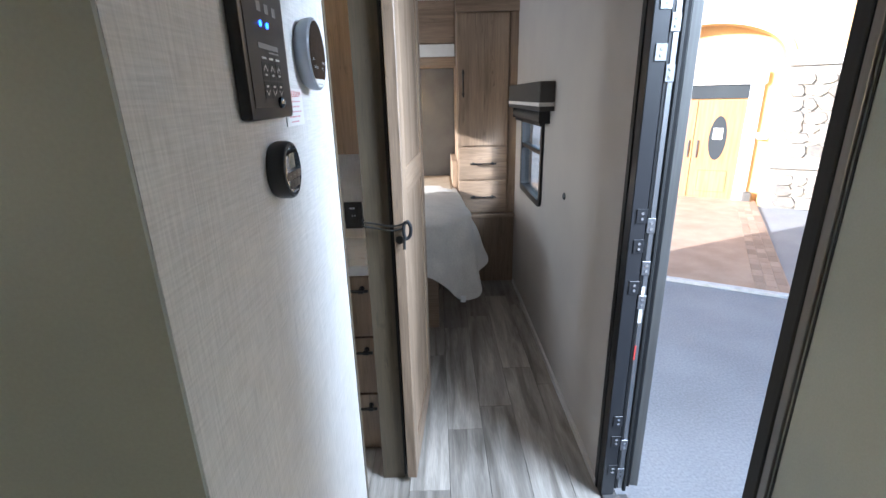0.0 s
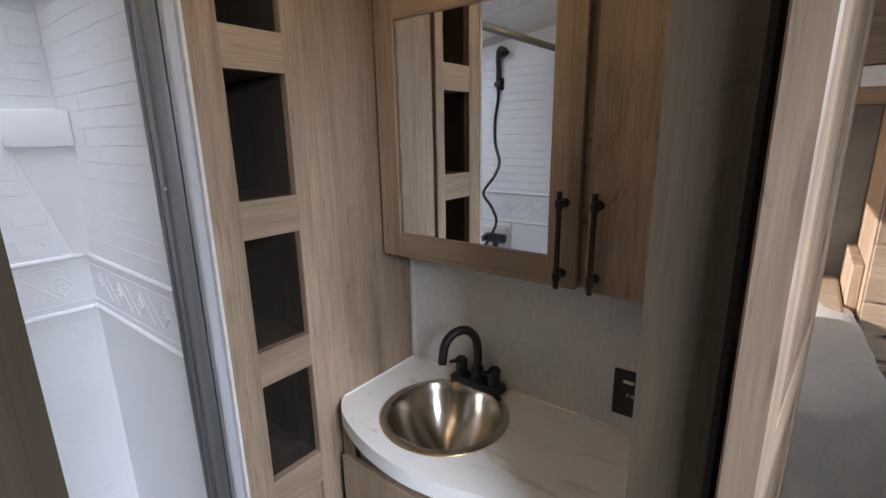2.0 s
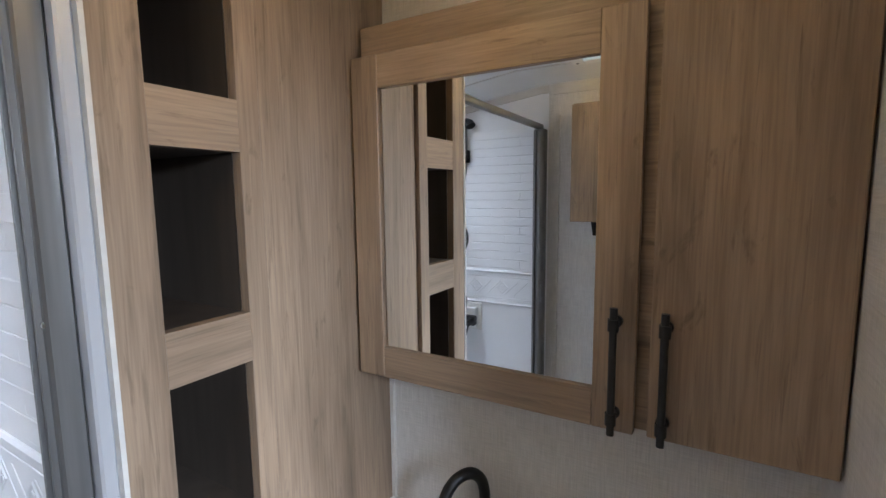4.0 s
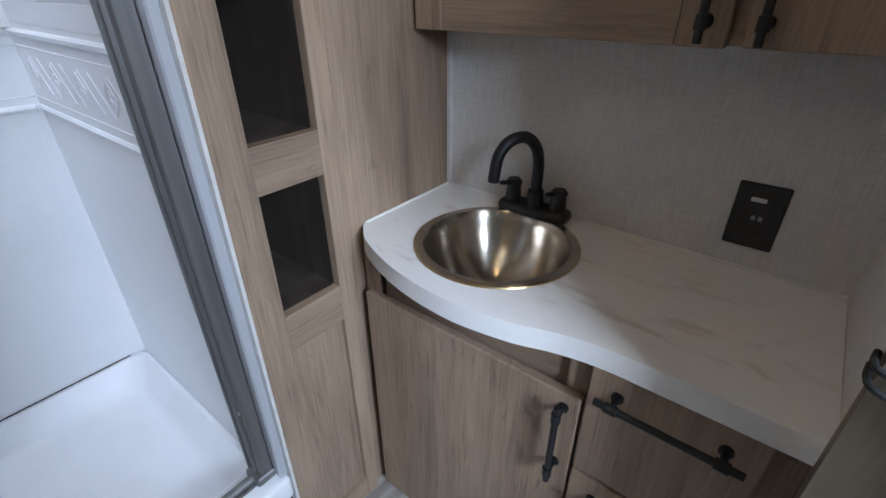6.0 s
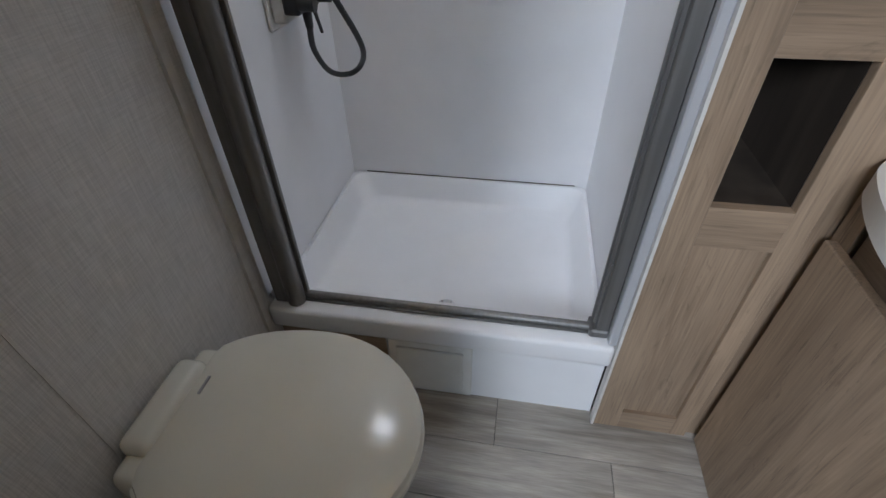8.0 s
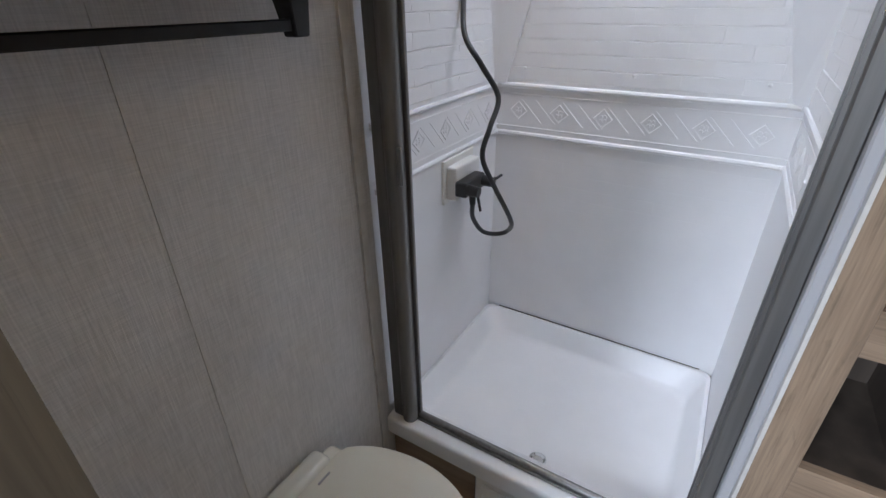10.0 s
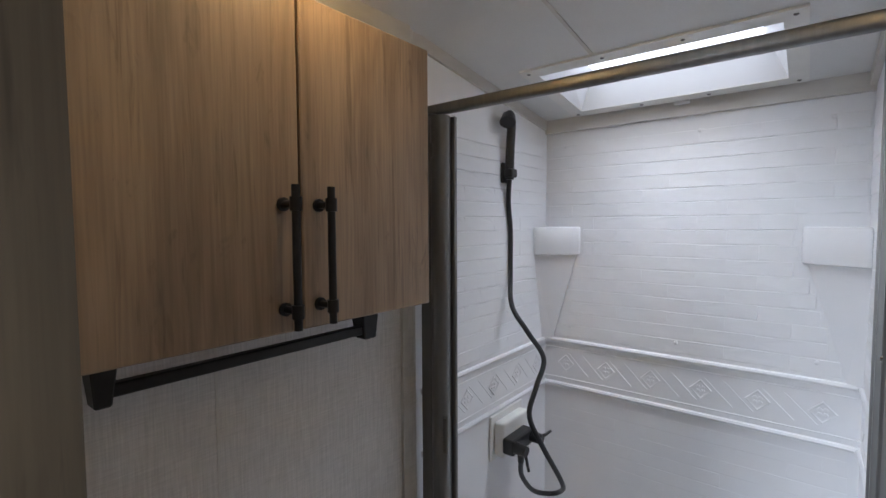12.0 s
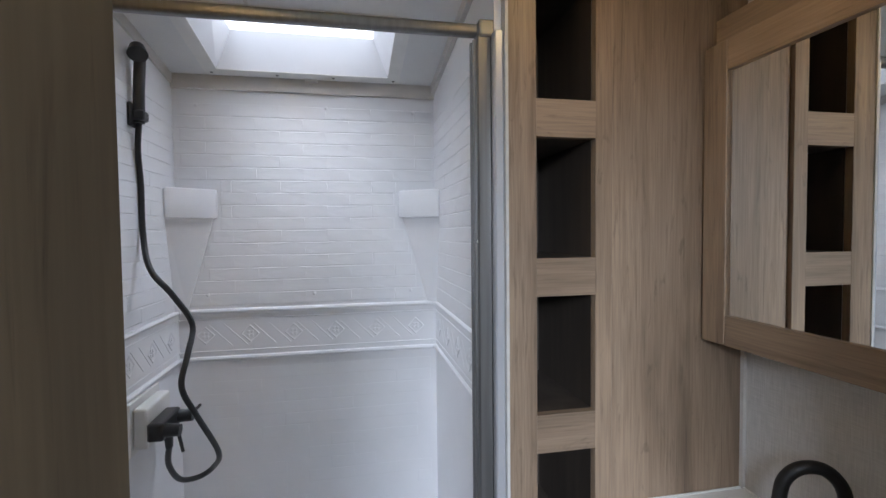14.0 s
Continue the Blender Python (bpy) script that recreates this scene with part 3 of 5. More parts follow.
part("label_strip", B(-0.480, -0.458, YB - 0.0092, YB - 0.0078, 0.928, 0.935), WHITE_INK, outlet, "small white label")
for dx in (-0.006, 0.004):
    part("button", B(-0.466 + dx, -0.460 + dx, YB - 0.0095, YB - 0.0078, 0.897, 0.904), GREY_INK, outlet)

# ---- bathroom: mirrored wall cabinet ----
mc = thing("mirrored_wall_cabinet", "greige oak wall cabinet with one mirrored door", "cabinet")
part("body", B(-1.082, -0.313, 1.652, YB - 0.002, 1.160, 1.845), WOOD_X, mc)
dm = framed(mc, "mirror_door", -1.092, -0.560, 1.158, 1.786, 1.631, 0.020, 0.062, "oak-framed mirror door")
part("mirror", B(-1.025, -0.622, 1.639, 1.6465, 1.2202, 1.7238), MIRROR, dm, "clear mirror glass")
bar_handle(dm, (-0.588, 1.603, 1.165), (-0.588, 1.603, 1.358), (0, -1, 0))
dp = part("plain_door", B(-0.541, -0.316, 1.631, 1.650, 1.160, 1.786, bevel=0.002), WOOD_Z, mc, "plain oak cabinet door")
bar_handle(dp, (-0.520, 1.603, 1.165), (-0.520, 1.603, 1.358), (0, -1, 0))

# ---- bathroom: cabinet over the toilet ----
oc = thing("overhead_cabinet", "oak overhead cabinet with two plain doors above the toilet", "cabinet")
part("body", B(-0.965, -0.425, YT + 0.001, 0.486, 1.414, 1.872), WOOD_Z, oc)
for x0, x1, hx in ((-0.967, -0.698, -0.724), (-0.694, -0.424, -0.668)):
    d = part("door", B(x0, x1, 0.488, 0.507, 1.410, 1.866, bevel=0.002), WOOD_Z, oc, "plain oak cabinet door")
    bar_handle(d, (hx, 0.537, 1.418), (hx, 0.537, 1.607), (0, 1, 0), 0.03)

bar = thing("towel_bar", "square black towel bar on the wall under the cabinet", "towel bar")
part("rail", B(-0.884, -0.470, 0.424, 0.440, 1.360, 1.376, bevel=0.002), BLACK, bar)
for xa, xb in ((-0.899, -0.859), (-0.496, -0.466)):
    bm = bmesh.new()
    low = [bm.verts.new(p) for p in ((xa + 0.009, 0.420, 1.352), (xb - 0.004, 0.420, 1.352), (xb - 0.004, 0.446, 1.352), (xa + 0.009, 0.446, 1.352))]
    high = [bm.verts.new(p) for p in ((xa, 0.405, 1.4135), (xb, 0.405, 1.4135), (xb, 0.446, 1.4135), (xa, 0.446, 1.4135))]
    bm.faces.new(low)
    bm.faces.new(high)
    for k in range(4):
        bm.faces.new((low[k], low[(k + 1) % 4], high[(k + 1) % 4], high[k]))
    bmesh.ops.bevel(bm, geom=list(bm.edges), offset=0.002, segments=1, affect="EDGES")
    part("bracket", bm, BLACK, bar, "tapered black bracket")

# ---- bathroom: toilet ----
toilet = thing("toilet", "bone-coloured low plastic toilet with closed lid", "toilet")
TX = -0.735


def egg(s, z, y_back, y_front, half):
    """A seat outline: half an ellipse in front, narrowing to a blunt back."""
    pts = []
    mid = y_back + (y_front - y_back) * 0.47
    for k in range(40):
        a = 2 * math.pi * k / 40
        c, q = math.cos(a), math.sin(a)
        if c >= 0:
            y, w = mid + (y_front - mid) * c * s, half * s * q
        else:
            y = mid + (mid - y_back) * s * max(c * 1.18, -1.0)
            w = half * s * math.copysign(abs(q) ** 0.72, q)
        pts.append((TX + w, y, z))
    return pts


def loft(rings):
    bm = bmesh.new()
    vs = [[bm.verts.new(p) for p in r] for r in rings]
    n = len(vs[0])
    for lo, hi in zip(vs, vs[1:]):
        for k in range(n):
            bm.faces.new((lo[k], lo[(k + 1) % n], hi[(k + 1) % n], hi[k]))
    bm.faces.new(list(reversed(vs[0])))
    bm.faces.new(vs[-1])
    return bm


part("pedestal", loft([egg(0.86, 0.0, 0.36, 0.70, 0.14), egg(0.82, 0.05, 0.36, 0.70, 0.13), egg(0.80, 0.18, 0.36, 0.72, 0.13), egg(0.9, 0.30, 0.36, 0.78, 0.165), egg(1.0, 0.40, 0.37, 0.80, 0.185), egg(1.0, 0.415, 0.37, 0.80, 0.185)]), BONE, toilet, smooth=True)
part("seat", loft([egg(0.99, 0.417, 0.39, 0.812, 0.19), egg(1.02, 0.424, 0.39, 0.812, 0.19), egg(1.02, 0.434, 0.39, 0.812, 0.19), egg(0.99, 0.438, 0.39, 0.812, 0.19)]), BONE, toilet, smooth=True)
part("lid", loft([egg(0.99, 0.440, 0.40, 0.812, 0.19), egg(1.015, 0.446, 0.40, 0.812, 0.19), egg(1.0, 0.456, 0.40, 0.812, 0.19), egg(0.94, 0.462, 0.40, 0.812, 0.19), egg(0.6, 0.466, 0.40, 0.812, 0.19), egg(0.2, 0.467, 0.40, 0.812, 0.19)]), BONE, toilet, "rounded closed lid", True)
part("hinge_block", B(TX - 0.088, TX + 0.088, YT + 0.004, 0.404, 0.40, 0.470, bevel=0.018, segments=4), BONE, toilet, smooth=True)
part("hinge_shoulder", B(TX - 0.13, TX + 0.13, YT + 0.012, 0.425, 0.37, 0.448, bevel=0.02, segments=4), BONE, toilet, smooth=True)
part("tank_base", B(TX - 0.12, TX + 0.12, YT + 0.003, 0.40, 0.0, 0.41, bevel=0.02, segments=3), BONE, toilet, smooth=True)
part("label_strip", B(TX - 0.055, TX - 0.02, 0.424, 0.428, 0.4640, 0.4668), GREY_INK, toilet)

# ---- bathroom: shower ----
SY0, SY1 = YS, 1.163
shower = thing("shower_surround", "white moulded plastic shower surround with brick relief", "shower")
bm = bmesh.new()
box(bm, XB - 0.02, XB, SY0 - 0.001, SY1 + 0.006, 0.27, CEIL - fall(XB) - 0.002)
part("back_wall", bm, WHITE_ABS, shower)
for ya, yb in ((YS + 0.0005, YS + 0.008), (SY1, SY1 + 0.0145)):
    bm = B(XB, -1.15, ya, yb, 0.27, CEIL - 0.033)
    box(bm, -1.15, XT - 0.0215, ya, yb, 0.311, CEIL - 0.033)
    for v in bm.verts:
        v.co.z -= fall(v.co.x) if v.co.z > 1 else 0
    part("side_wall", bm, WHITE_ABS, shower)
YL, YRR = YS + 0.008, SY1
# raised bricks in running bond, faintly uneven
rng = random.Random(4)
brick_me = {}


def brick_mesh(w, kind):
    """One of four uneven hand-shaped bricks of a width, standing out from the wall."""
    key = (round(w, 2), kind, rng.randrange(4))
    if key not in brick_me:
        shape = random.Random(str(key))
        bm = bmesh.new()
        h, n, proud = 0.0386, max(2, int(w / 0.03)), 0.0018 if kind != "low" else 0.0003
        loops = []
        for inset, lift in ((0.0, 0.0), (0.0011, proud)):
            ring = [(-w / 2 + inset + (w - 2 * inset) * k / n, -h / 2 + inset) for k in range(n)]
            ring += [(w / 2 - inset, -h / 2 + inset + (h - 2 * inset) * k / 2) for k in range(2)]
            ring += [(w / 2 - inset - (w - 2 * inset) * k / n, h / 2 - inset) for k in range(n)]
            ring += [(-w / 2 + inset, h / 2 - inset - (h - 2 * inset) * k / 2) for k in range(2)]
            loops.append([(a + shape.uniform(-0.0005, 0.0005), b + shape.uniform(-0.0009, 0.0009), lift * shape.uniform(0.6, 1.1)) for a, b in ring])
        turn = (lambda a, b, c: (c, a, b)) if kind != "side" else (lambda a, b, c: (a, c, b))
        low, high = ([bm.verts.new(turn(*p)) for p in ring] for ring in loops)
        for k in range(len(low)):
            bm.faces.new((low[k], low[(k + 1) % len(low)], high[(k + 1) % len(high)], high[k]))
        bm.faces.new(high)
        bmesh.ops.recalc_face_normals(bm, faces=bm.faces)
        me = bpy.data.meshes.new("brick")
        bm.to_mesh(me)
        bm.free()
        me.materials.append(WHITE_ABS)
        brick_me[key] = me
    return brick_me[key]


def brick(kind, x, y, z, w, parent, flip=False):
    ob = new("brick", brick_mesh(w, kind))
    ob.parent = parent
    ob.matrix_local = pose(x, y, z + rng.uniform(-0.001, 0.001), 0, 0, 180 if flip else 0)


def bead(bm, z, r):
    tube(bm, [(XT - 0.05, YL, z), (XB + 0.05, YL, z), (XB + 0.012, YL + 0.004, z), (XB + 0.004, YL + 0.012, z), (XB, YL + 0.05, z)], r, 8)
    tube(bm, [(XB, YL + 0.05, z), (XB, YRR - 0.05, z)], r, 8)
    tube(bm, [(XB, YRR - 0.05, z), (XB + 0.004, YRR - 0.012, z), (XB + 0.012, YRR - 0.004, z), (XB + 0.05, YRR, z), (XT - 0.05, YRR, z)], r, 8)


bm = bmesh.new()
bead(bm, 1.152, 0.008)
bead(bm, 0.998, 0.008)
part("border_bead", bm, WHITE_ABS, shower, "raised white border beads", True)


def rosette(parent, m):
    """A raised diamond with a four-petalled flower."""
    bm = bmesh.new()
    s = 0.030
    ring = [bm.verts.new((math.cos(a * math.pi / 2) * r, math.sin(a * math.pi / 2) * r, h)) for r, h in ((s, 0), (s - 0.003, 0.0021), (s - 0.008, 0.0003)) for a in range(4)]
    for lo in (0, 4):
        for a in range(4):
            bm.faces.new((ring[lo + a], ring[lo + (a + 1) % 4], ring[lo + 4 + (a + 1) % 4], ring[lo + 4 + a]))
    for a in range(4):
        c = Vector((math.cos(a * math.pi / 2 + 0.785), math.sin(a * math.pi / 2 + 0.785), 0)) * 0.0085
        bmesh.ops.create_icosphere(bm, subdivisions=1, radius=0.0065, matrix=Matrix.Translation(c) @ Matrix.Diagonal((1, 1, 0.28, 1)))
    ob = part("rosette", bm, WHITE_ABS, parent, smooth=True)
    ob.matrix_local = m
    return ob


bm = bmesh.new()
bead(bm, 1.126, 0.0017)
bead(bm, 1.022, 0.0017)
part("inner_bead", bm, WHITE_ABS, shower, "fine inner border line", True)


def diamond_strip(parent, m):
    """A thin raised slanting frame between two rosettes."""
    bm = bmesh.new()
    lean, half, tall, w, h = -0.034, 0.024, 0.034, 0.0024, 0.0011
    corners = [(-half + lean, tall), (half + lean, tall), (half - lean, -tall), (-half - lean, -tall)]
    for (u0, v0), (u1, v1) in ((corners[0], corners[3]), (corners[1], corners[2])):
        vs = [bm.verts.new((u, v, z)) for z, g in ((0, w), (h, w * 0.4)) for u, v in ((u0 - g, v0), (u0 + g, v0), (u1 + g, v1), (u1 - g, v1))]
        bm.faces.new(vs[4:])
        for k in range(4):
            bm.faces.new((vs[k], vs[(k + 1) % 4], vs[4 + (k + 1) % 4], vs[4 + k]))
    ob = part("frieze_line", bm, WHITE_ABS, parent)
    ob.matrix_local = m


TO_BACK = Matrix(((0, 0, 1, 0), (1, 0, 0, 0), (0, 1, 0, 0), (0, 0, 0, 1)))
TO_NORTH = Matrix(((-1, 0, 0, 0), (0, 0, 1, 0), (0, 1, 0, 0), (0, 0, 0, 1)))
TO_SOUTH = Matrix(((1, 0, 0, 0), (0, 0, -1, 0), (0, 1, 0, 0), (0, 0, 0, 1)))
for k in range(6):
    rosette(shower, Matrix.Translation((XB + 0.0005, 0.408 + k * 0.1365, 1.075)) @ TO_BACK)
    if k < 5:
        diamond_strip(shower, Matrix.Translation((XB, 0.476 + k * 0.1365, 1.075)) @ TO_BACK)
for k in range(4):
    rosette(shower, Matrix.Translation((XB + 0.068 + k * 0.1365, YL + 0.0005, 1.075)) @ TO_NORTH)
    rosette(shower, Matrix.Translation((XB + 0.068 + k * 0.1365, YRR - 0.0005, 1.075)) @ TO_SOUTH)
    diamond_strip(shower, Matrix.Translation((XB + 0.136 + k * 0.1365, YL, 1.075)) @ TO_NORTH)
    diamond_strip(shower, Matrix.Translation((XB + 0.136 + k * 0.1365, YRR, 1.075)) @ TO_SOUTH)
# corner shelves with tapering columns below
for yc, s in ((YL, 1), (YRR, -1)):
    a, b = 0.098, 0.126
    top = [(XB, yc), (XB + a, yc), (XB + a - 0.004, yc + s * 0.014), (XB + 0.014, yc + s * b), (XB, yc + s * b)]
    bm = prism(bmesh.new(), top, 1.45, 1.543)
    bmesh.ops.bevel(bm, geom=list(bm.edges), offset=0.006, segments=2, affect="EDGES", profile=0.5)
    part("corner_shelf", bm, WHITE_ABS, shower, "moulded white corner soap shelf", True)
    bm = bmesh.new()
    hi = [bm.verts.new((XB + p * 0.9, yc + s * q * 0.9, 1.452)) for p, q in ((0, 0), (a, 0), (0.012, b), (0, b))]
    lo = [bm.verts.new((XB + p, yc + s * q, 1.16)) for p, q in ((0, 0), (0.03, 0), (0.006, 0.03), (0, 0.03))]
    for k in range(4):
        bm.faces.new((hi[k], hi[(k + 1) % 4], lo[(k + 1) % 4], lo[k]))
    bm.faces.new(hi)
    bm.faces.new(lo)
    part("corner_column", bm, WHITE_ABS, shower)
for y, z in ((0.40, 1.81), (0.80, 1.815), (1.09, 1.81), (0.42, 1.205), (0.75, 1.20), (1.075, 1.20)):
    part("screw_cap", lathe(bmesh.new(), [(0.006, 0), (0.006, 0.003), (0.003, 0.0045), (0.0005, 0.005)], (XB, y, z), Euler((0, radians(90), 0)).to_matrix(), 14), WHITE_ABS, shower, smooth=True)

# shower pan with a raised rim and a curb
pan = thing("shower_pan", "white moulded plastic shower pan with raised curb", "shower pan")
PF, PR = 0.205, 0.282


def rrect(x0, x1, y0, y1, r, z):
    pts = []
    for cx, cy, a0 in ((x1 - r, y1 - r, 0), (x0 + r, y1 - r, 90), (x0 + r, y0 + r, 180), (x1 - r, y0 + r, 270)):
        for k in range(7):
            a = radians(a0 + 15 * k)
            pts.append((cx + r * math.cos(a), cy + r * math.sin(a), z))
    return pts


px0, px1, py0, py1 = XB + 0.002, XT - 0.086, YL + 0.002, YRR - 0.002
rings = [rrect(px0, px1, py0, py1, 0.03, 0.03), rrect(px0, px1, py0, py1, 0.03, PR), rrect(px0 + 0.012, px1 - 0.004, py0 + 0.012, py1 - 0.012, 0.04, PR + 0.002),
         rrect(px0 + 0.022, px1 - 0.012, py0 + 0.022, py1 - 0.022, 0.05, PR - 0.010), rrect(px0 + 0.048, px1 - 0.03, py0 + 0.048, py1 - 0.048, 0.06, PF + 0.016), rrect(px0 + 0.058, px1 - 0.038, py0 + 0.058, py1 - 0.058, 0.06, PF + 0.005),
         rrect(px0 + 0.074, px1 - 0.05, py0 + 0.074, py1 - 0.074, 0.06, PF), rrect(px0 + 0.3, px1 - 0.25, py0 + 0.35, py1 - 0.35, 0.02, PF - 0.004)]
part("tray", loft(rings), WHITE_ABS, pan, smooth=True)
part("caulk_gap", B(XB + 0.0002, XB + 0.003, YL + 0.05, YRR - 0.04, PR + 0.001, PR + 0.0035), CUBBY_DARK, pan, "thin dark gap behind the pan rim")
part("curb", B(XT - 0.089, XT + 0.004, YT + 0.001, 1.1775, 0.243, 0.310, bevel=0.012, segments=3), WHITE_ABS, pan, smooth=True)
part("skirt", B(XT - 0.100, XT - 0.034, YT + 0.001, 1.1775, 0.0, 0.2435), WHITE_ABS, pan)
part("drain", lathe(bmesh.new(), [(0.025, PF - 0.002), (0.025, PF + 0.003), (0.021, PF + 0.005), (0.016, PF - 0.001), (0.001, PF - 0.001)], (-1.254, 0.764, 0.003), sides=28), CHROME, pan, "chrome drain ring", True)

hatch = thing("access_hatch", "small white plastic access hatch on the shower curb", "hatch")
part("frame", B(XT - 0.034, XT - 0.024, 0.633, 0.855, 0.006, 0.214, bevel=0.004), WHITE_PLASTIC, hatch)
part("cover", B(XT - 0.0245, XT - 0.019, 0.655, 0.833, 0.028, 0.192, bevel=0.004), WHITE_PLASTIC, hatch)
kick = solid("kick_panel", B(XT - 0.034, XT - 0.030, YT + 0.002, 0.628, 0.0, 0.240), WOOD_Y, "oak-look kick panel below the shower curb", "panel")

# aluminium frame round the shower opening
fr = thing("shower_enclosure", "satin grey aluminium shower door frame", "shower enclosure")
XF = XT - 0.050
bm = bmesh.new()
box(bm, XF - 0.012, XF + 0.012, YT + 0.012, SY1 + 0.008, 1.799, 1.823, 0.007, 3)
part("top_rail", bm, NICKEL, fr, smooth=True)
bm = bmesh.new()
box(bm, XF - 0.02, XF + 0.02, SY1 - 0.033, SY1 - 0.003, 0.311, 1.80, 0.003)
box(bm, XF - 0.012, XF - 0.006, SY1 - 0.041, SY1 - 0.033, 0.345, 1.79)
box(bm, XF + 0.004, XF + 0.01, SY1 - 0.039, SY1 - 0.033, 0.345, 1.79)
rp = part("right_post", bm, NICKEL, fr)
bm = bmesh.new()
box(bm, XF + 0.0202, XF + 0.044, SY1 - 0.004, TY0 - 0.0065, 0.311, 1.80, 0.003)
part("edge_strip", bm, simple("silver_white_strip", (0.56, 0.57, 0.60), 0.35, 0.4), rp, "silver-white edge strip")
for z in (0.52, 1.38):
    part("screw", lathe(bmesh.new(), [(0.005, 0), (0.004, 0.002), (0.001, 0.003)], (XF + 0.012, SY1 - 0.033, z), Euler((radians(90), 0, 0)).to_matrix(), 12), CHROME, rp, smooth=True)
bm = bmesh.new()
box(bm, XF - 0.02, XF + 0.03, YT + 0.016, YT + 0.053, 0.311, 1.80, 0.004)
cyl(bm, (XF + 0.018, YT + 0.068, 0.312), (XF + 0.018, YT + 0.068, 1.79), 0.022, sides=20)
box(bm, XF - 0.006, XF + 0.004, YT + 0.053, YT + 0.096, 0.32, 1.79, 0.002)
lp = part("left_post", bm, NICKEL, fr, "fat grey post with retracted screen", True)
for z in (0.34, 1.70):
    part("hinge_pin", C((XF + 0.036, YT + 0.06, z), (XF + 0.036, YT + 0.06, z + 0.03), 0.006, sides=12), NICKEL, lp, smooth=True)
part("latch", B(XF + 0.030, XF + 0.040, YT + 0.086, YT + 0.100, 1.045, 1.13, bevel=0.003), NICKEL, lp)
part("bottom_rail", cyl(box(bmesh.new(), XF - 0.012, XF + 0.016, YT + 0.03, SY1 - 0.02, 0.3102, 0.316, 0.002), (XF, YT + 0.03, 0.321), (XF, SY1 - 0.02, 0.321), 0.010, sides=16), NICKEL, fr, smooth=True)
part("corner_cap", B(XF - 0.024, XF + 0.026, SY1 - 0.045, SY1 - 0.002, 0.3105, 0.333, bevel=0.004), NICKEL, fr)
part("corner_cap", B(XF - 0.022, XF + 0.024, SY1 - 0.03, SY1 + 0.012, 1.792, 1.828, bevel=0.005, segments=2), NICKEL, fr)

# shower valve, hose and hand spray
valve = thing("shower_valve", "black two-lever shower valve on a white mounting block", "faucet")
VX, VZ = -1.508, 0.912
bm = bmesh.new()
box(bm, VX - 0.118, VX + 0.068, YL, YL + 0.008, VZ - 0.060, VZ + 0.078, 0.004)
part("plate", bm, WHITE_PLASTIC, valve, "white square plate")
part("block", B(VX - 0.098, VX + 0.052, YL + 0.008, YL + 0.042, VZ - 0.044, VZ + 0.058, bevel=0.006, segments=2), WHITE_PLASTIC, valve, "white raised block")
bm = bmesh.new()
box(bm, VX - 0.062, VX + 0.062, YL + 0.042, YL + 0.08, VZ - 0.024, VZ + 0.022, 0.006, 2)
part("body", bm, BLACK_PLASTIC, valve)
for s in (-1, 1):
    bm = bmesh.new()
    cyl(bm, (VX + s * 0.048, YL + 0.08, VZ), (VX + s * 0.048, YL + 0.115, VZ - 0.002), 0.017, 0.015)
    cyl(bm, (VX + s * 0.048, YL + 0.108, VZ), (VX + s * 0.048 - 0.01, YL + 0.116, VZ - 0.062 if s > 0 else VZ + 0.012), 0.005, 0.004, 8)
    if s < 0:
        cyl(bm, (VX - 0.05, YL + 0.108, VZ), (VX - 0.098, YL + 0.118, VZ + 0.008), 0.005, 0.004, 8)
    part("lever", bm, BLACK_PLASTIC, valve, smooth=True)
part("hose_nut", C((VX + 0.002, YL + 0.07, VZ - 0.02), (VX + 0.004, YL + 0.072, VZ - 0.062), 0.012, 0.009), BLACK_PLASTIC, valve, smooth=True)
HX = -1.522
HOSE = [(VX + 0.004, YL + 0.072, VZ - 0.06), (-1.535, 0.388, 0.79), (-1.60, 0.392, 0.715), (-1.65, 0.425, 0.692), (-1.64, 0.468, 0.722), (-1.56, 0.505, 0.80), (-1.49, 0.475, 0.93), (-1.468, 0.448, 1.015), (-1.495, 0.455, 1.09), (-1.545, 0.453, 1.16), (-1.498, 0.424, 1.245), (-1.500, 0.372, 1.315), (-1.545, 0.341, 1.41), (-1.549, 0.3385, 1.53), (-1.532, 0.341, 1.62), (-1.524, 0.350, 1.70)]
hose = solid("shower_hose", tube(bmesh.new(), HOSE, 0.0075, 10), BLACK_PLASTIC, "black flexible shower hose hanging in a loop", "hose", True)
spray = thing("hand_shower", "black hand shower in a black wall clip", "hand shower")
bm = bmesh.new()
tube(bm, [(HX, YL + 0.020, 1.685), (HX, YL + 0.022, 1.77), (HX, YL + 0.026, 1.835), (HX + 0.006, YL + 0.028, 1.862), (HX + 0.020, YL + 0.031, 1.869), (HX + 0.034, YL + 0.035, 1.858)], 0.0135, 12)
cyl(bm, (HX + 0.032, YL + 0.034, 1.864), (HX + 0.046, YL + 0.040, 1.842), 0.017, 0.023)
part("handle", bm, BLACK_PLASTIC, spray, smooth=True)
bm = bmesh.new()
box(bm, HX - 0.022, HX + 0.022, YL, YL + 0.012, 1.675, 1.735, 0.004)
box(bm, HX - 0.018, HX + 0.018, YL + 0.010, YL + 0.038, 1.690, 1.716, 0.006, 2)
part("wall_clip", bm, BLACK_PLASTIC, spray)

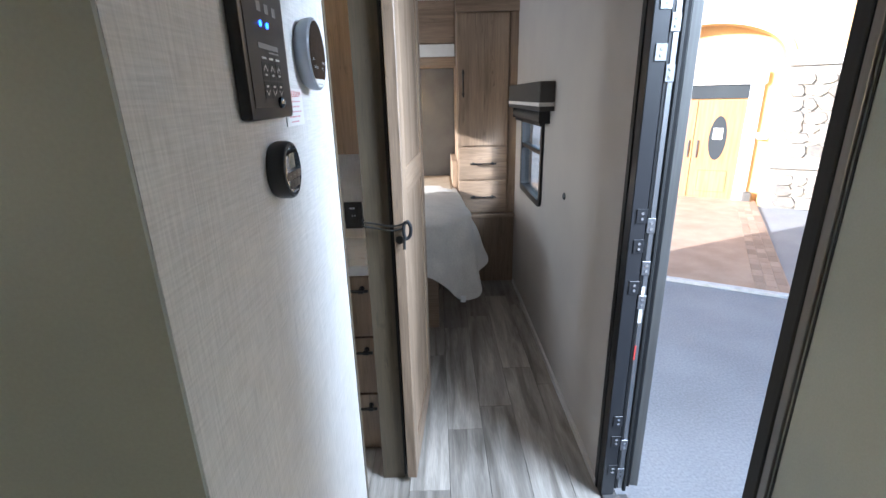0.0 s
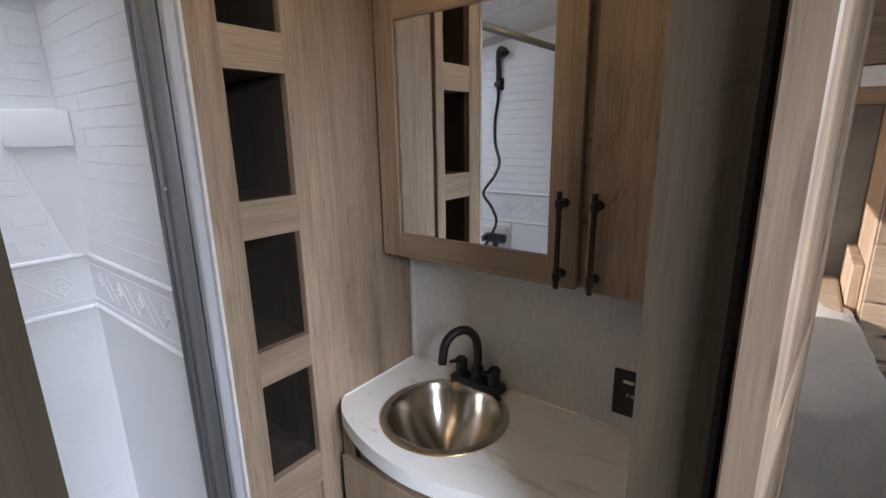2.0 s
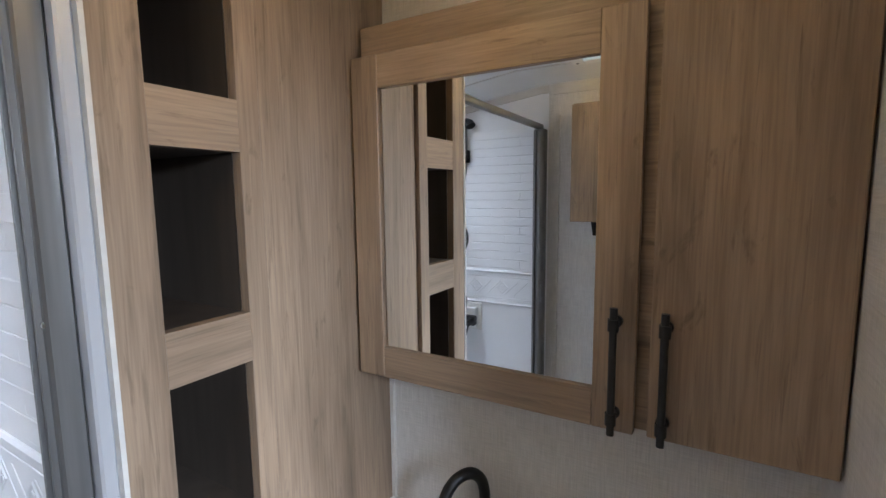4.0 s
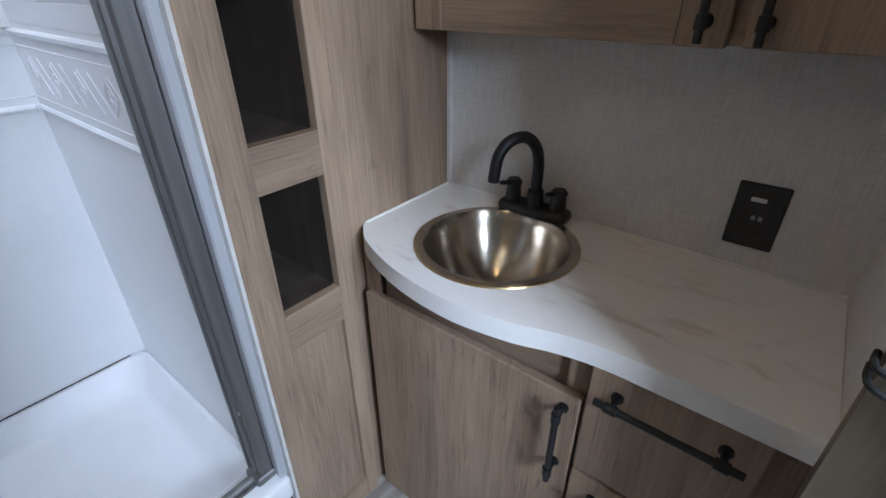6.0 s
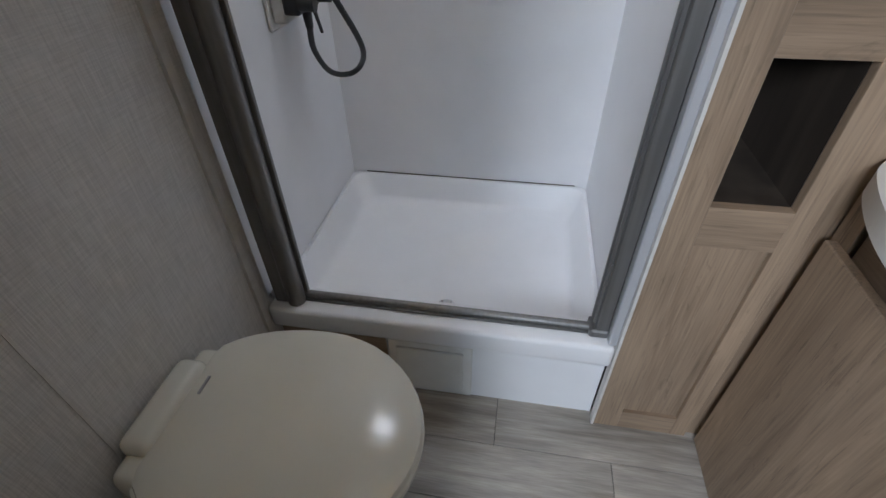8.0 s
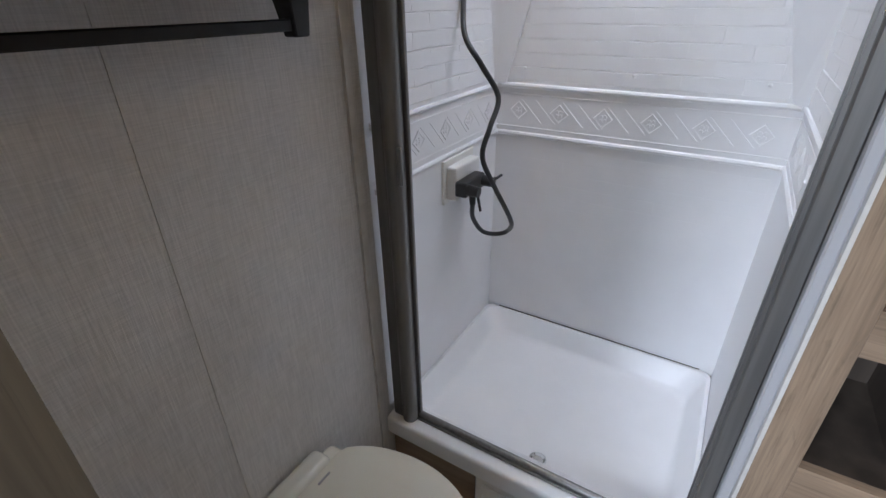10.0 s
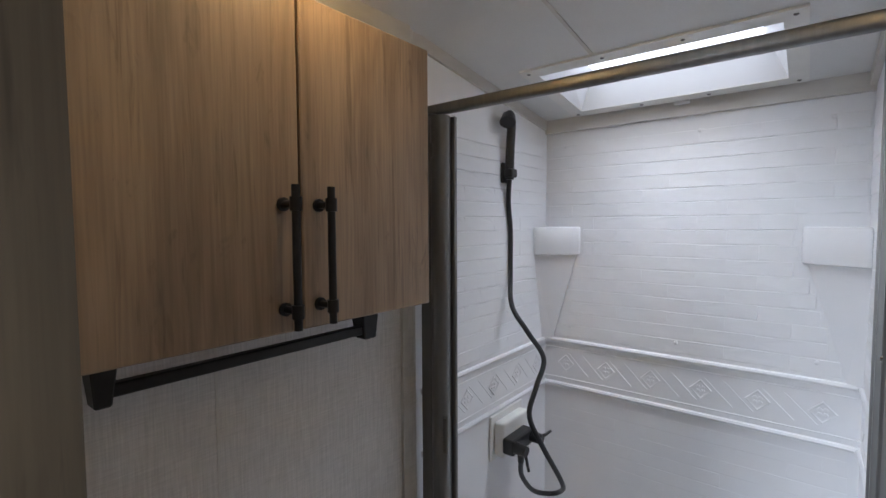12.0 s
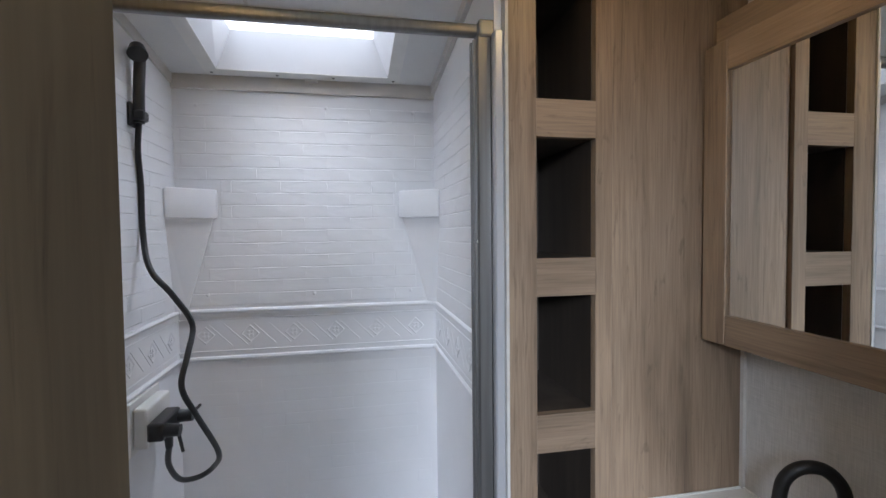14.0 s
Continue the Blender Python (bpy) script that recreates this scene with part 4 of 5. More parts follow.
# ---- bathroom: ceiling fittings ----
SKY_LENS = simple("milky_daylight_lens", (0.88, 0.94, 1.0), 0.4, 0, 0, 1.5)
sk = thing("skylight", "white framed skylight in the shower ceiling", "skylight")
bm = bmesh.new()
x0, x1, y0, y1 = SKY
for a in ((x0 - 0.04, x0, y0 - 0.04, y1 + 0.04), (x1, x1 + 0.04, y0 - 0.04, y1 + 0.04), (x0, x1, y0 - 0.04, y0), (x0, x1, y1, y1 + 0.04)):
    box(bm, *a, CEIL - 0.006, CEIL - 0.0005)
part("frame", under(bm), WHITE_PLASTIC, sk)
LENS = (-1.705, -1.495, 0.531, 0.952)
WELL_TOP = 2.012


def rect_loop(r, z, sloped):
    return [(x, y, z - (fall(x) if sloped else 0)) for x, y in ((r[0], r[2]), (r[1], r[2]), (r[1], r[3]), (r[0], r[3]))]


# the well narrows to the lens; each side is a thin moulded panel
mouth, neck = rect_loop(SKY, CEIL - 0.004, True), rect_loop(LENS, WELL_TOP, False)
for k in range(4):
    bm = bmesh.new()
    quad = [Vector(p) for p in (mouth[k], mouth[(k + 1) % 4], neck[(k + 1) % 4], neck[k])]
    out = (quad[1] - quad[0]).cross(quad[3] - quad[0]).normalized() * 0.003
    if out.dot(quad[0] - Vector(((x0 + x1) / 2, (y0 + y1) / 2, CEIL))) < 0:
        out = -out
    front, back = [bm.verts.new(p) for p in quad], [bm.verts.new(p + out) for p in quad]
    bm.faces.new(front)
    bm.faces.new(back)
    for q in range(4):
        bm.faces.new((front[q], front[(q + 1) % 4], back[(q + 1) % 4], back[q]))
    part("well_side", bm, WHITE_ABS, sk)
part("dome", B(LENS[0] - 0.01, LENS[1] + 0.01, LENS[2] - 0.01, LENS[3] + 0.01, WELL_TOP, WELL_TOP + 0.008), SKY_LENS, sk, "milky lens with daylight behind it")
part("clip", B(x0 - 0.062, x0 - 0.038, 0.735, 0.775, CEIL - fall(x0 - 0.05) - 0.012, CEIL - fall(x0 - 0.05), bevel=0.002), WHITE_PLASTIC, sk)
for x in (x0 - 0.022, x1 + 0.022):
    for y in (y0 - 0.02, (y0 * 2 + y1) / 3, (y0 + 2 * y1) / 3, y1 + 0.02):
        part("screw", lathe(bmesh.new(), [(0.005, 0), (0.004, -0.002), (0.0005, -0.003)], (x, y, CEIL - 0.006 - fall(x)), sides=10), NICKEL, sk)
vt = thing("roof_vent", "white framed roof vent with teal film over its lens", "roof vent")
bm = bmesh.new()
x0, x1, y0, y1 = VENT
for a in ((x0 - 0.03, x0 + 0.012, y0 - 0.03, y1 + 0.03), (x1 - 0.012, x1 + 0.03, y0 - 0.03, y1 + 0.03), (x0 + 0.012, x1 - 0.012, y0 - 0.03, y0 + 0.012), (x0 + 0.012, x1 - 0.012, y1 - 0.012, y1 + 0.03)):
    box(bm, *a, CEIL - 0.016, CEIL - 0.0005, 0.004)
part("frame", bm, WHITE_PLASTIC, vt)
bm = bmesh.new()
for a in ((x0 + 0.001, x0 + 0.006, y0, y1), (x1 - 0.006, x1 - 0.001, y0, y1), (x0, x1, y0 + 0.001, y0 + 0.006), (x0, x1, y1 - 0.006, y1 - 0.001)):
    box(bm, *a, CEIL - 0.002, CEIL + 0.12)
box(bm, x0, x1, y0, y1, CEIL + 0.12, CEIL + 0.126)
part("film_lined_well", bm, TEAL_FILM, vt, "teal protective film")
for y in (y0 - 0.008, y1 + 0.008):
    part("screw", lathe(bmesh.new(), [(0.006, 0), (0.004, -0.002), (0.0005, -0.003)], (x0 - 0.012, y, CEIL - 0.016), sides=10), NICKEL, vt)
air = thing("ceiling_air_vent", "round white ceiling air vent with slats", "air vent")
AV = (-1.080, 0.862)
part("flange", lathe(bmesh.new(), [(0.072, 0), (0.072, -0.004), (0.064, -0.012), (0.052, -0.020), (0.046, -0.020), (0.044, -0.010), (0.044, 0)], (*AV, CEIL - 0.0005), sides=40, cap=False), WHITE_PLASTIC, air, smooth=True)
part("hole", lathe(bmesh.new(), [(0.043, -0.002), (0.043, -0.004)], (*AV, CEIL), sides=32), RUBBER, air, "dark duct behind the slats")
for k in range(7):
    off = -0.036 + k * 0.012
    w = math.sqrt(max(0.044 ** 2 - off ** 2, 0.0001))
    ob = part("slat", B(-0.0035, 0.0035, -w, w, -0.001, 0.001), WHITE_PLASTIC, air)
    ob.matrix_local = pose(AV[0] + off * math.cos(0.35), AV[1] + off * math.sin(0.35), CEIL - 0.016, 0, 40, 20)


def ceiling_light(x, y, energy):
    """A small warm puck light under the ceiling, with its glow."""
    puck = tagged(new("ceiling_light"), "small round warm ceiling light", "lamp", "bathroom ceiling lights")
    part("ring", lathe(bmesh.new(), [(0.055, 0), (0.054, -0.010), (0.044, -0.014), (0.042, -0.010), (0.042, 0)], (x, y, CEIL - 0.0005), sides=32, cap=False), WHITE_PLASTIC, puck, smooth=True)
    part("lens", lathe(bmesh.new(), [(0.042, -0.004), (0.040, -0.011), (0.002, -0.012)], (x, y, CEIL), sides=32), WARM_LENS, puck, "glowing warm lens", True)
    lamp("ceiling_light_glow", "POINT", energy, (1.0, 0.70, 0.29), pose(x, y, CEIL - 0.045), 0.03)


ceiling_light(-0.700, 0.585, 0.52)
ceiling_light(-0.80, 1.30, 0.36)

# ---- hall: bathroom door, held open ----
door = thing("bathroom_door", "greige oak bathroom door with recessed panels, standing open", "door")
DP = pose(-0.255, 1.252, 0, 0, 0, -4.6)
DW, DT = 0.575, 0.034
for name, args, mat in (("slab", (0.006, DT - 0.006, 0.004, DW - 0.004, 0.032, 1.876), WOOD_Z),):
    slab = part(name, B(*args), mat, door)
    slab.matrix_local = DP
for y0, y1 in ((0.0, 0.085), (DW - 0.085, DW)):
    o = part("stile", B(0, DT, y0, y1, 0.03, 1.88, bevel=0.0025), WOOD_Z, door)
    o.matrix_local = DP
for z0, z1 in ((0.03, 0.15), (1.06, 1.15), (1.78, 1.88)):
    o = part("rail", B(0.0006, DT - 0.0006, 0.0855, DW - 0.0855, z0, z1, bevel=0.0015), WOOD_Y, door)
    o.matrix_local = DP
o = part("latch_bore", C((DT / 2, -0.0012, 0.943), (DT / 2, 0.003, 0.943), 0.0125, sides=24), BLACK_PLASTIC, door, "round black latch bore plug")
o.matrix_local = DP
cord = thing("bungee_cord", "black bungee cord looped round the jamb and door", "cord")
bm = bmesh.new()
for dz, dy in ((0.006, 0.0), (-0.006, -0.006)):
    tube(bm, [(-0.350, 1.30, 0.990 + dz), (-0.349, 1.277 + dy, 0.989 + dz), (-0.31, 1.270 + dy, 0.984 + dz), (-0.268, 1.246 + dy, 0.982 + dz), (-0.24, 1.241 + dy, 0.985 + dz), (-0.222, 1.236 + dy, 0.992 + dz)], 0.0028, 8)
part("strand", bm, RUBBER, cord, smooth=True)
part("ring", tube(bmesh.new(), [(-0.222, 1.235, 0.995), (-0.210, 1.232, 1.004), (-0.202, 1.236, 0.985), (-0.205, 1.240, 0.96), (-0.216, 1.238, 0.95), (-0.223, 1.236, 0.965), (-0.222, 1.235, 0.995)], 0.0055, 10), BLACK_PLASTIC, cord, "black plastic loop", True)
part("toggle", C((-0.222, 1.236, 0.955), (-0.224, 1.234, 0.918), 0.0045, sides=10), BLACK_PLASTIC, cord, smooth=True)

# ---- hall: controls on the near wall ----
keypad = thing("control_panel", "black glass control panel with rows of arrow keys", "control panel")
KY0, KY1, KZ0, KZ1 = 0.358, 0.487, 1.336, 1.545
part("housing", B(XH, XH + 0.014, KY0, KY1, KZ0, KZ1, bevel=0.004, segments=2), BLACK_PLASTIC, keypad, smooth=True)
part("glass", B(XH + 0.0142, XH + 0.0150, KY0 + 0.007, KY1 - 0.007, KZ0 + 0.012, KZ1 - 0.008), simple("smoky_panel_glass", (0.055, 0.052, 0.05), 0.3), keypad, "dark smoky front glass")
KX = XH + 0.0152
KEY_DARK = simple("key_dark", (0.03, 0.029, 0.028), 0.35)
for col in range(3):
    yk = 0.404 + col * 0.0205
    for z, up in ((1.383, 1), (1.365, -1)):
        part("key", B(KX - 0.0004, KX, yk - 0.0088, yk + 0.0088, z - 0.0082, z + 0.0082), KEY_DARK, keypad)
        bm = bmesh.new()
        tri = [bm.verts.new((KX + 0.0003, yk + a * 0.0055, z + 0.001 * up + up * b * 0.005)) for a, b in ((-1, 0), (0, 1), (1, 0), (1, -0.35), (0, 0.65), (-1, -0.35))]
        bm.faces.new((tri[0], tri[1], tri[4], tri[5]))
        bm.faces.new((tri[1], tri[2], tri[3], tri[4]))
        part("arrow_key", bm, WHITE_INK, keypad, "white printed arrow")
        part("key_mark", B(KX, KX + 0.0004, yk - 0.003, yk + 0.003, z - up * 0.0045, z - up * 0.0025), WHITE_INK, keypad)
    part("key_caption", B(KX - 0.0002, KX + 0.0002, yk - 0.006, yk + 0.006, 1.3945, 1.3965), WHITE_INK, keypad)
for k in range(3):
    part("key_mark", B(KX - 0.0002, KX + 0.0002, 0.400 + k * 0.022, 0.411 + k * 0.022, 1.438, 1.447), GREY_INK, keypad)
part("maker_mark", B(KX - 0.0002, KX + 0.0002, 0.392, 0.450, 1.404, 1.409), GREY_INK, keypad, "faint grey maker's strip")
part("maker_mark", B(KX - 0.0002, KX + 0.0002, 0.420, 0.450, 1.4005, 1.402), GREY_INK, keypad)
for k in range(2):
    part("indicator_light", C((KX - 0.001, 0.406 + k * 0.019, 1.427), (KX + 0.0006, 0.406 + k * 0.019, 1.427), 0.0025, sides=12), LED_BLUE, keypad, "lit blue indicator")
part("knob", lathe(bmesh.new(), [(0.006, 0), (0.006, 0.003), (0.003, 0.005), (0.0005, 0.0052)], (KX, 0.437, 1.3525), Euler((0, radians(90), 0)).to_matrix(), 18), GLOSS_BLACK, keypad, smooth=True)

TO_HALL = Euler((0, radians(90), 0)).to_matrix()
stat = thing("round_thermostat", "round silver thermostat with a glossy black face", "thermostat")
RC, RR = Vector((XH, 0.604, 1.414)), 0.047
part("housing", lathe(bmesh.new(), [(RR - 0.008, 0.0), (RR - 0.002, 0.007), (RR, 0.015), (RR, 0.020), (RR - 0.002, 0.022), (RR - 0.004, 0.0215)], RC, TO_HALL, 64), SILVER_PLASTIC, stat, "silver-grey round housing", True)
bm = bmesh.new()
face = [bm.verts.new((XH + 0.0222, RC.y + (RR - 0.004) * math.cos(a), RC.z + (RR - 0.004) * math.sin(a))) for a in (2 * math.pi * k / 72 for k in range(72))]
bm.faces.new(face)
bmesh.ops.bisect_plane(bm, geom=[*bm.verts, *bm.edges, *bm.faces], plane_co=(0, 0, RC.z - 0.032), plane_no=(0, 0, 1), clear_inner=True)
part("glass", bm, GLOSS_BLACK, stat, "mirror-like black glass face")
bm = bmesh.new()
face = [bm.verts.new((XH + 0.0223, RC.y + (RR - 0.004) * math.cos(a), RC.z + (RR - 0.004) * math.sin(a))) for a in (2 * math.pi * k / 72 for k in range(72))]
bm.faces.new(face)
bmesh.ops.bisect_plane(bm, geom=[*bm.verts, *bm.edges, *bm.faces], plane_co=(0, 0, RC.z - 0.032), plane_no=(0, 0, -1), clear_inner=True)
part("lower_band", bm, WHITE_PLASTIC, stat, "white lower band")


def letters(text, size, m, mat, name, parent, label=""):
    """Flat built-in-font lettering turned into a mesh."""
    cu = bpy.data.curves.new("lettering", "FONT")
    cu.body, cu.size, cu.align_x, cu.align_y = text, size, "CENTER", "CENTER"
    cu.resolution_u = 2
    tmp = new("lettering", cu)
    me = bpy.data.meshes.new_from_object(tmp.evaluated_get(bpy.context.evaluated_depsgraph_get()))
    bpy.data.objects.remove(tmp)
    me.materials.clear()
    me.materials.append(mat)
    ob = new(name, me)
    ob.parent = parent
    ob.matrix_local = m
    if label:
        tagged(ob, label)
    return ob


def on_hall(x, y, z):
    return Matrix.Translation((x, y, z)) @ Matrix(((0, 0, 1, 0), (1, 0, 0, 0), (0, 1, 0, 0), (0, 0, 0, 1)))


letters("ON/OFF", 0.0055, on_hall(XH + 0.0226, 0.634, 1.404), WHITE_INK, "key_caption", stat)
letters("°F/°C", 0.0055, on_hall(XH + 0.0226, 0.626, 1.396), WHITE_INK, "key_caption", stat)
letters("UP", 0.0055, on_hall(XH + 0.0226, 0.578, 1.407), WHITE_INK, "key_caption", stat)
letters("DOWN", 0.0055, on_hall(XH + 0.0226, 0.588, 1.397), WHITE_INK, "key_caption", stat)
part("maker_mark", B(XH + 0.0224, XH + 0.0226, 0.592, 0.616, 1.3745, 1.3757), GREY_INK, stat, "faint grey maker's strip")

dial = thing("round_control", "small round black thermostat control with a grey display", "control")
DC = Vector((XH, 0.437, 1.279))
part("housing", lathe(bmesh.new(), [(0.030, 0.0), (0.0325, 0.005), (0.0325, 0.016), (0.031, 0.020), (0.0285, 0.0208), (0.001, 0.021)], DC, TO_HALL, 48), BLACK_PLASTIC, dial, smooth=True)
part("face_glass", lathe(bmesh.new(), [(0.0283, 0.0209), (0.0283, 0.0211), (0.001, 0.0211)], DC, TO_HALL, 40), GLOSS_BLACK, dial, "glossy black face")
part("display", B(XH + 0.0211, XH + 0.0214, DC.y - 0.0125, DC.y + 0.005, DC.z + 0.003, DC.z + 0.019), LCD, dial, "grey-green display")
BUTTON = simple("dark_grey_button", (0.030, 0.031, 0.034), 0.3)
for z0, z1, half in ((-0.0095, -0.0010, 0.025), (-0.0195, -0.0105, 0.019)):
    for k in range(3):
        wide = half * 2 / 3
        part("button", B(XH + 0.0211, XH + 0.0216, DC.y - half + k * wide + 0.0004, DC.y - half + (k + 1) * wide - 0.0004, DC.z + z0, DC.z + z1, bevel=0.0002), BUTTON, dial)
for k, dy in enumerate((-0.0155, 0.0, 0.0155)):
    part("button_mark", B(XH + 0.0216, XH + 0.0218, DC.y + dy - 0.002, DC.y + dy + 0.002, DC.z - 0.0058, DC.z - 0.0050), GREY_INK, dial)
part("maker_mark", B(XH + 0.0211, XH + 0.0214, DC.y - 0.008, DC.y + 0.008, DC.z - 0.0245, DC.z - 0.0228), GREY_INK, dial)

note = thing("slide_room_sticker", "white paper sticker with red warning print", "sticker")
part("paper", B(XH, XH + 0.0012, 0.499, 0.576, 1.323, 1.369), STICKER, note)
letters("SLIDE ROOM", 0.0105, on_hall(XH + 0.0016, 0.5365, 1.3615), RED_INK, "heading", note, "red heading")
FADED_RED = simple("faded_red_print", (0.62, 0.30, 0.32), 0.7)
rnd_print = random.Random(12)
for k in range(5):
    w = (0.060, 0.054, 0.056, 0.052, 0.038)[k]
    a = 0.5375 - w / 2
    while a < 0.5375 + w / 2 - 0.006:
        wide = rnd_print.uniform(0.006, 0.013)
        part("print_word", B(XH + 0.0012, XH + 0.0014, a, min(a + wide, 0.5375 + w / 2), 1.3519 - k * 0.0062, 1.3536 - k * 0.0062), FADED_RED, note)
        a += wide + 0.0028


stop = solid("wall_bumper", lathe(bmesh.new(), [(0.016, 0), (0.016, 0.004), (0.010, 0.008), (0.004, 0.006), (0.0005, 0.006)], (XR, 1.893, 0.928), Euler((0, radians(-90), 0)).to_matrix(), 24), BLACK_PLASTIC, "small round black bumper on the hall wall", "bumper", True)

# ---- hall: window and shade ----
win = thing("window_1", "small black-framed side window with rounded corners", "window", kind="structure")
WY0, WY1, WZ0, WZ1 = 2.36, 2.92, 0.79, 1.30


def ring_frame(y0, y1, z0, z1, width, x0, x1, r=0.05):
    def loop(d, x):
        rr = max(r - d, 0.01)
        out = []
        for cy, cz, a0 in ((y1 - d - rr, z1 - d - rr, 0), (y0 + d + rr, z1 - d - rr, 90), (y0 + d + rr, z0 + d + rr, 180), (y1 - d - rr, z0 + d + rr, 270)):
            for k in range(6):
                a = radians(a0 + 18 * k)
                out.append((x, cy + rr * math.cos(a), cz + rr * math.sin(a)))
        return out
    bm = bmesh.new()
    loops = [[bm.verts.new(p) for p in loop(d, x)] for d, x in ((0, x1), (0, x0), (width, x0), (width, x1))]
    n = len(loops[0])
    for i in range(4):
        lo, hi = loops[i], loops[(i + 1) % 4]
        for k in range(n):
            bm.faces.new((lo[k], lo[(k + 1) % n], hi[(k + 1) % n], hi[k]))
    return bm


part("window_frame", ring_frame(WY0 - 0.022, WY1 + 0.022, WZ0 - 0.022, WZ1 + 0.022, 0.034, XR - 0.014, OUT_R + 0.004), BLACK, win)
part("mid_rail", B(XR - 0.008, XR + 0.02, WY0 + 0.012, WY1 - 0.012, 1.045, 1.068, bevel=0.003), BLACK, win)
for z0, z1 in ((WZ0 + 0.01, 1.046), (1.067, WZ1 - 0.01)):
    pane = part("pane", B(XR + 0.012, XR + 0.016, WY0 + 0.01, WY1 - 0.01, z0, z1), GLASS, win)
    pane.visible_shadow = False
val = thing("window_valance", "dark charcoal window valance with a pale stripe", "valance")
VL0, VL1 = 2.15, 3.10
part("box", B(0.362, XR - 0.001, VL0, VL1, 1.318, 1.412, bevel=0.004), DARK_FABRIC, val)
part("stripe", B(0.3605, XR - 0.0005, VL0 - 0.0015, VL1, 1.300, 1.318, bevel=0.001), LINEN_WHITE, val, "pale stripe")
part("lower_edge", B(0.364, XR - 0.001, VL0 + 0.001, VL1, 1.278, 1.300, bevel=0.003), DARK_FABRIC, val)
shade = thing("roller_shade", "dark rolled-up roller shade under the valance", "blind")
part("roll", C((0.404, 2.24, 1.245), (0.404, 3.02, 1.245), 0.026), DARK_FABRIC, shade, smooth=True)
part("hem_bar", B(0.392, 0.412, 2.26, 3.0, 1.203, 1.222, bevel=0.003), BLACK, shade)
for y in (2.235, 3.02):
    part("end_bracket", B(0.38, XR - 0.001, y - 0.004, y + 0.004, 1.218, 1.278), BLACK, shade)

# ---- bedroom ----
FB = 3.2
tall = thing("bedroom_wardrobe", "tall oak wardrobe with one door above two drawers", "wardrobe")
part("body", B(0.028, 0.385, FB + 0.02, 3.80, 0.535, CEIL - 0.002), WOOD_Z, tall)
part("filler", B(0.385, XR - 0.001, FB + 0.012, FB + 0.03, 0.535, CEIL - 0.002), WOOD_Z, tall)
td = part("door", B(0.034, 0.372, FB, FB + 0.018, 1.022, 1.862, bevel=0.002), WOOD_Z, tall, "plain oak door")
bar_handle(td, (0.066, FB - 0.028, 1.345), (0.066, FB - 0.028, 1.52), (0, -1, 0))
for z0, z1 in ((0.783, 1.012), (0.545, 0.775)):
    d = part("drawer", B(0.034, 0.372, FB, FB + 0.018, z0, z1, bevel=0.002), WOOD_X, tall, "plain oak drawer front")
    zc = z0 + 0.115
    bar_handle(d, (0.112, FB - 0.028, zc), (0.294, FB - 0.028, zc), (0, -1, 0))
part("crown", B(0.02, XR - 0.002, FB - 0.006, FB + 0.02, 1.868, CEIL - 0.003), WOOD_X, tall)
nbase = thing("bedroom_base_cabinet", "dark oak base box below the wardrobe", "cabinet")
part("box", B(0.06, XR - 0.002, FB + 0.006, 3.80, 0.0, 0.505), WOOD_Z, nbase)
part("top", B(0.05, XR - 0.002, FB - 0.02, 3.80, 0.506, 0.534, bevel=0.003), WOOD_X, nbase)
bo = thing("bedroom_outlet", "black double outlet on the base cabinet", "outlet")
part("plate", B(0.085, 0.155, FB - 0.001, FB + 0.0055, 0.285, 0.375, bevel=0.002), BLACK_PLASTIC, bo)
part("socket", B(0.10, 0.14, FB - 0.003, FB + 0.001, 0.305, 0.355, bevel=0.001), BLACK_PLASTIC, bo)
up = thing("bedroom_overhead_cabinet", "oak overhead cabinet above the bed head", "cabinet")
UY = 3.46
part("body", B(-1.50, 0.026, UY + 0.018, 3.82, 1.565, CEIL - 0.002), WOOD_X, up)
for x0, x1 in ((-0.485, 0.022), (-0.995, -0.49), (-1.495, -1.0)):
    part("door", B(x0, x1, UY, UY + 0.017, 1.712, 1.93, bevel=0.002), WOOD_X, up, "plain oak flap door")
    fl = part("flap", B(x0, x1, UY - 0.004, UY + 0.017, 1.624, 1.706, bevel=0.002), WHITE_PLASTIC, up, "cream-white lower flap")
    bar_handle(fl, (x0 + 0.02, UY - 0.03, 1.665), (x0 + 0.17, UY - 0.03, 1.665), (0, -1, 0), 0.026, 0.004)
part("lower_rail", B(-1.50, 0.026, UY, UY + 0.017, 1.567, 1.62), WOOD_X, up)
head = solid("headboard_panel", B(-1.50, 0.026, 3.79, 3.815, 0.45, 1.564, bevel=0.003), PANEL_GREY, "dark grey smooth panel behind the bed head", "headboard")
ledge = solid("bed_head_ledge", B(-0.012, 0.026, 3.30, 3.788, 0.42, 0.905, bevel=0.003), WOOD_Z, "narrow oak side board beside the bed head", "panel")
sc = thing("wall_sconce", "small black wall sconce with a lit bare bulb", "lamp")
SX, SZ = -0.335, 1.375
part("backplate", lathe(bmesh.new(), [(0.026, 0), (0.026, 0.006), (0.018, 0.012), (0.001, 0.012)], (SX, 3.7925, SZ + 0.05), Euler((radians(90), 0, 0)).to_matrix(), 24), CHROME, sc, smooth=True)
part("arm", tube(bmesh.new(), [(SX, 3.78, SZ + 0.05), (SX, 3.74, SZ + 0.055), (SX - 0.004, 3.72, SZ + 0.035), (SX - 0.006, 3.715, SZ + 0.01)], 0.006, 10), BLACK, sc, smooth=True)
part("socket", C((SX - 0.006, 3.715, SZ + 0.015), (SX - 0.006, 3.715, SZ - 0.02), 0.014, 0.017), BLACK, sc, smooth=True)
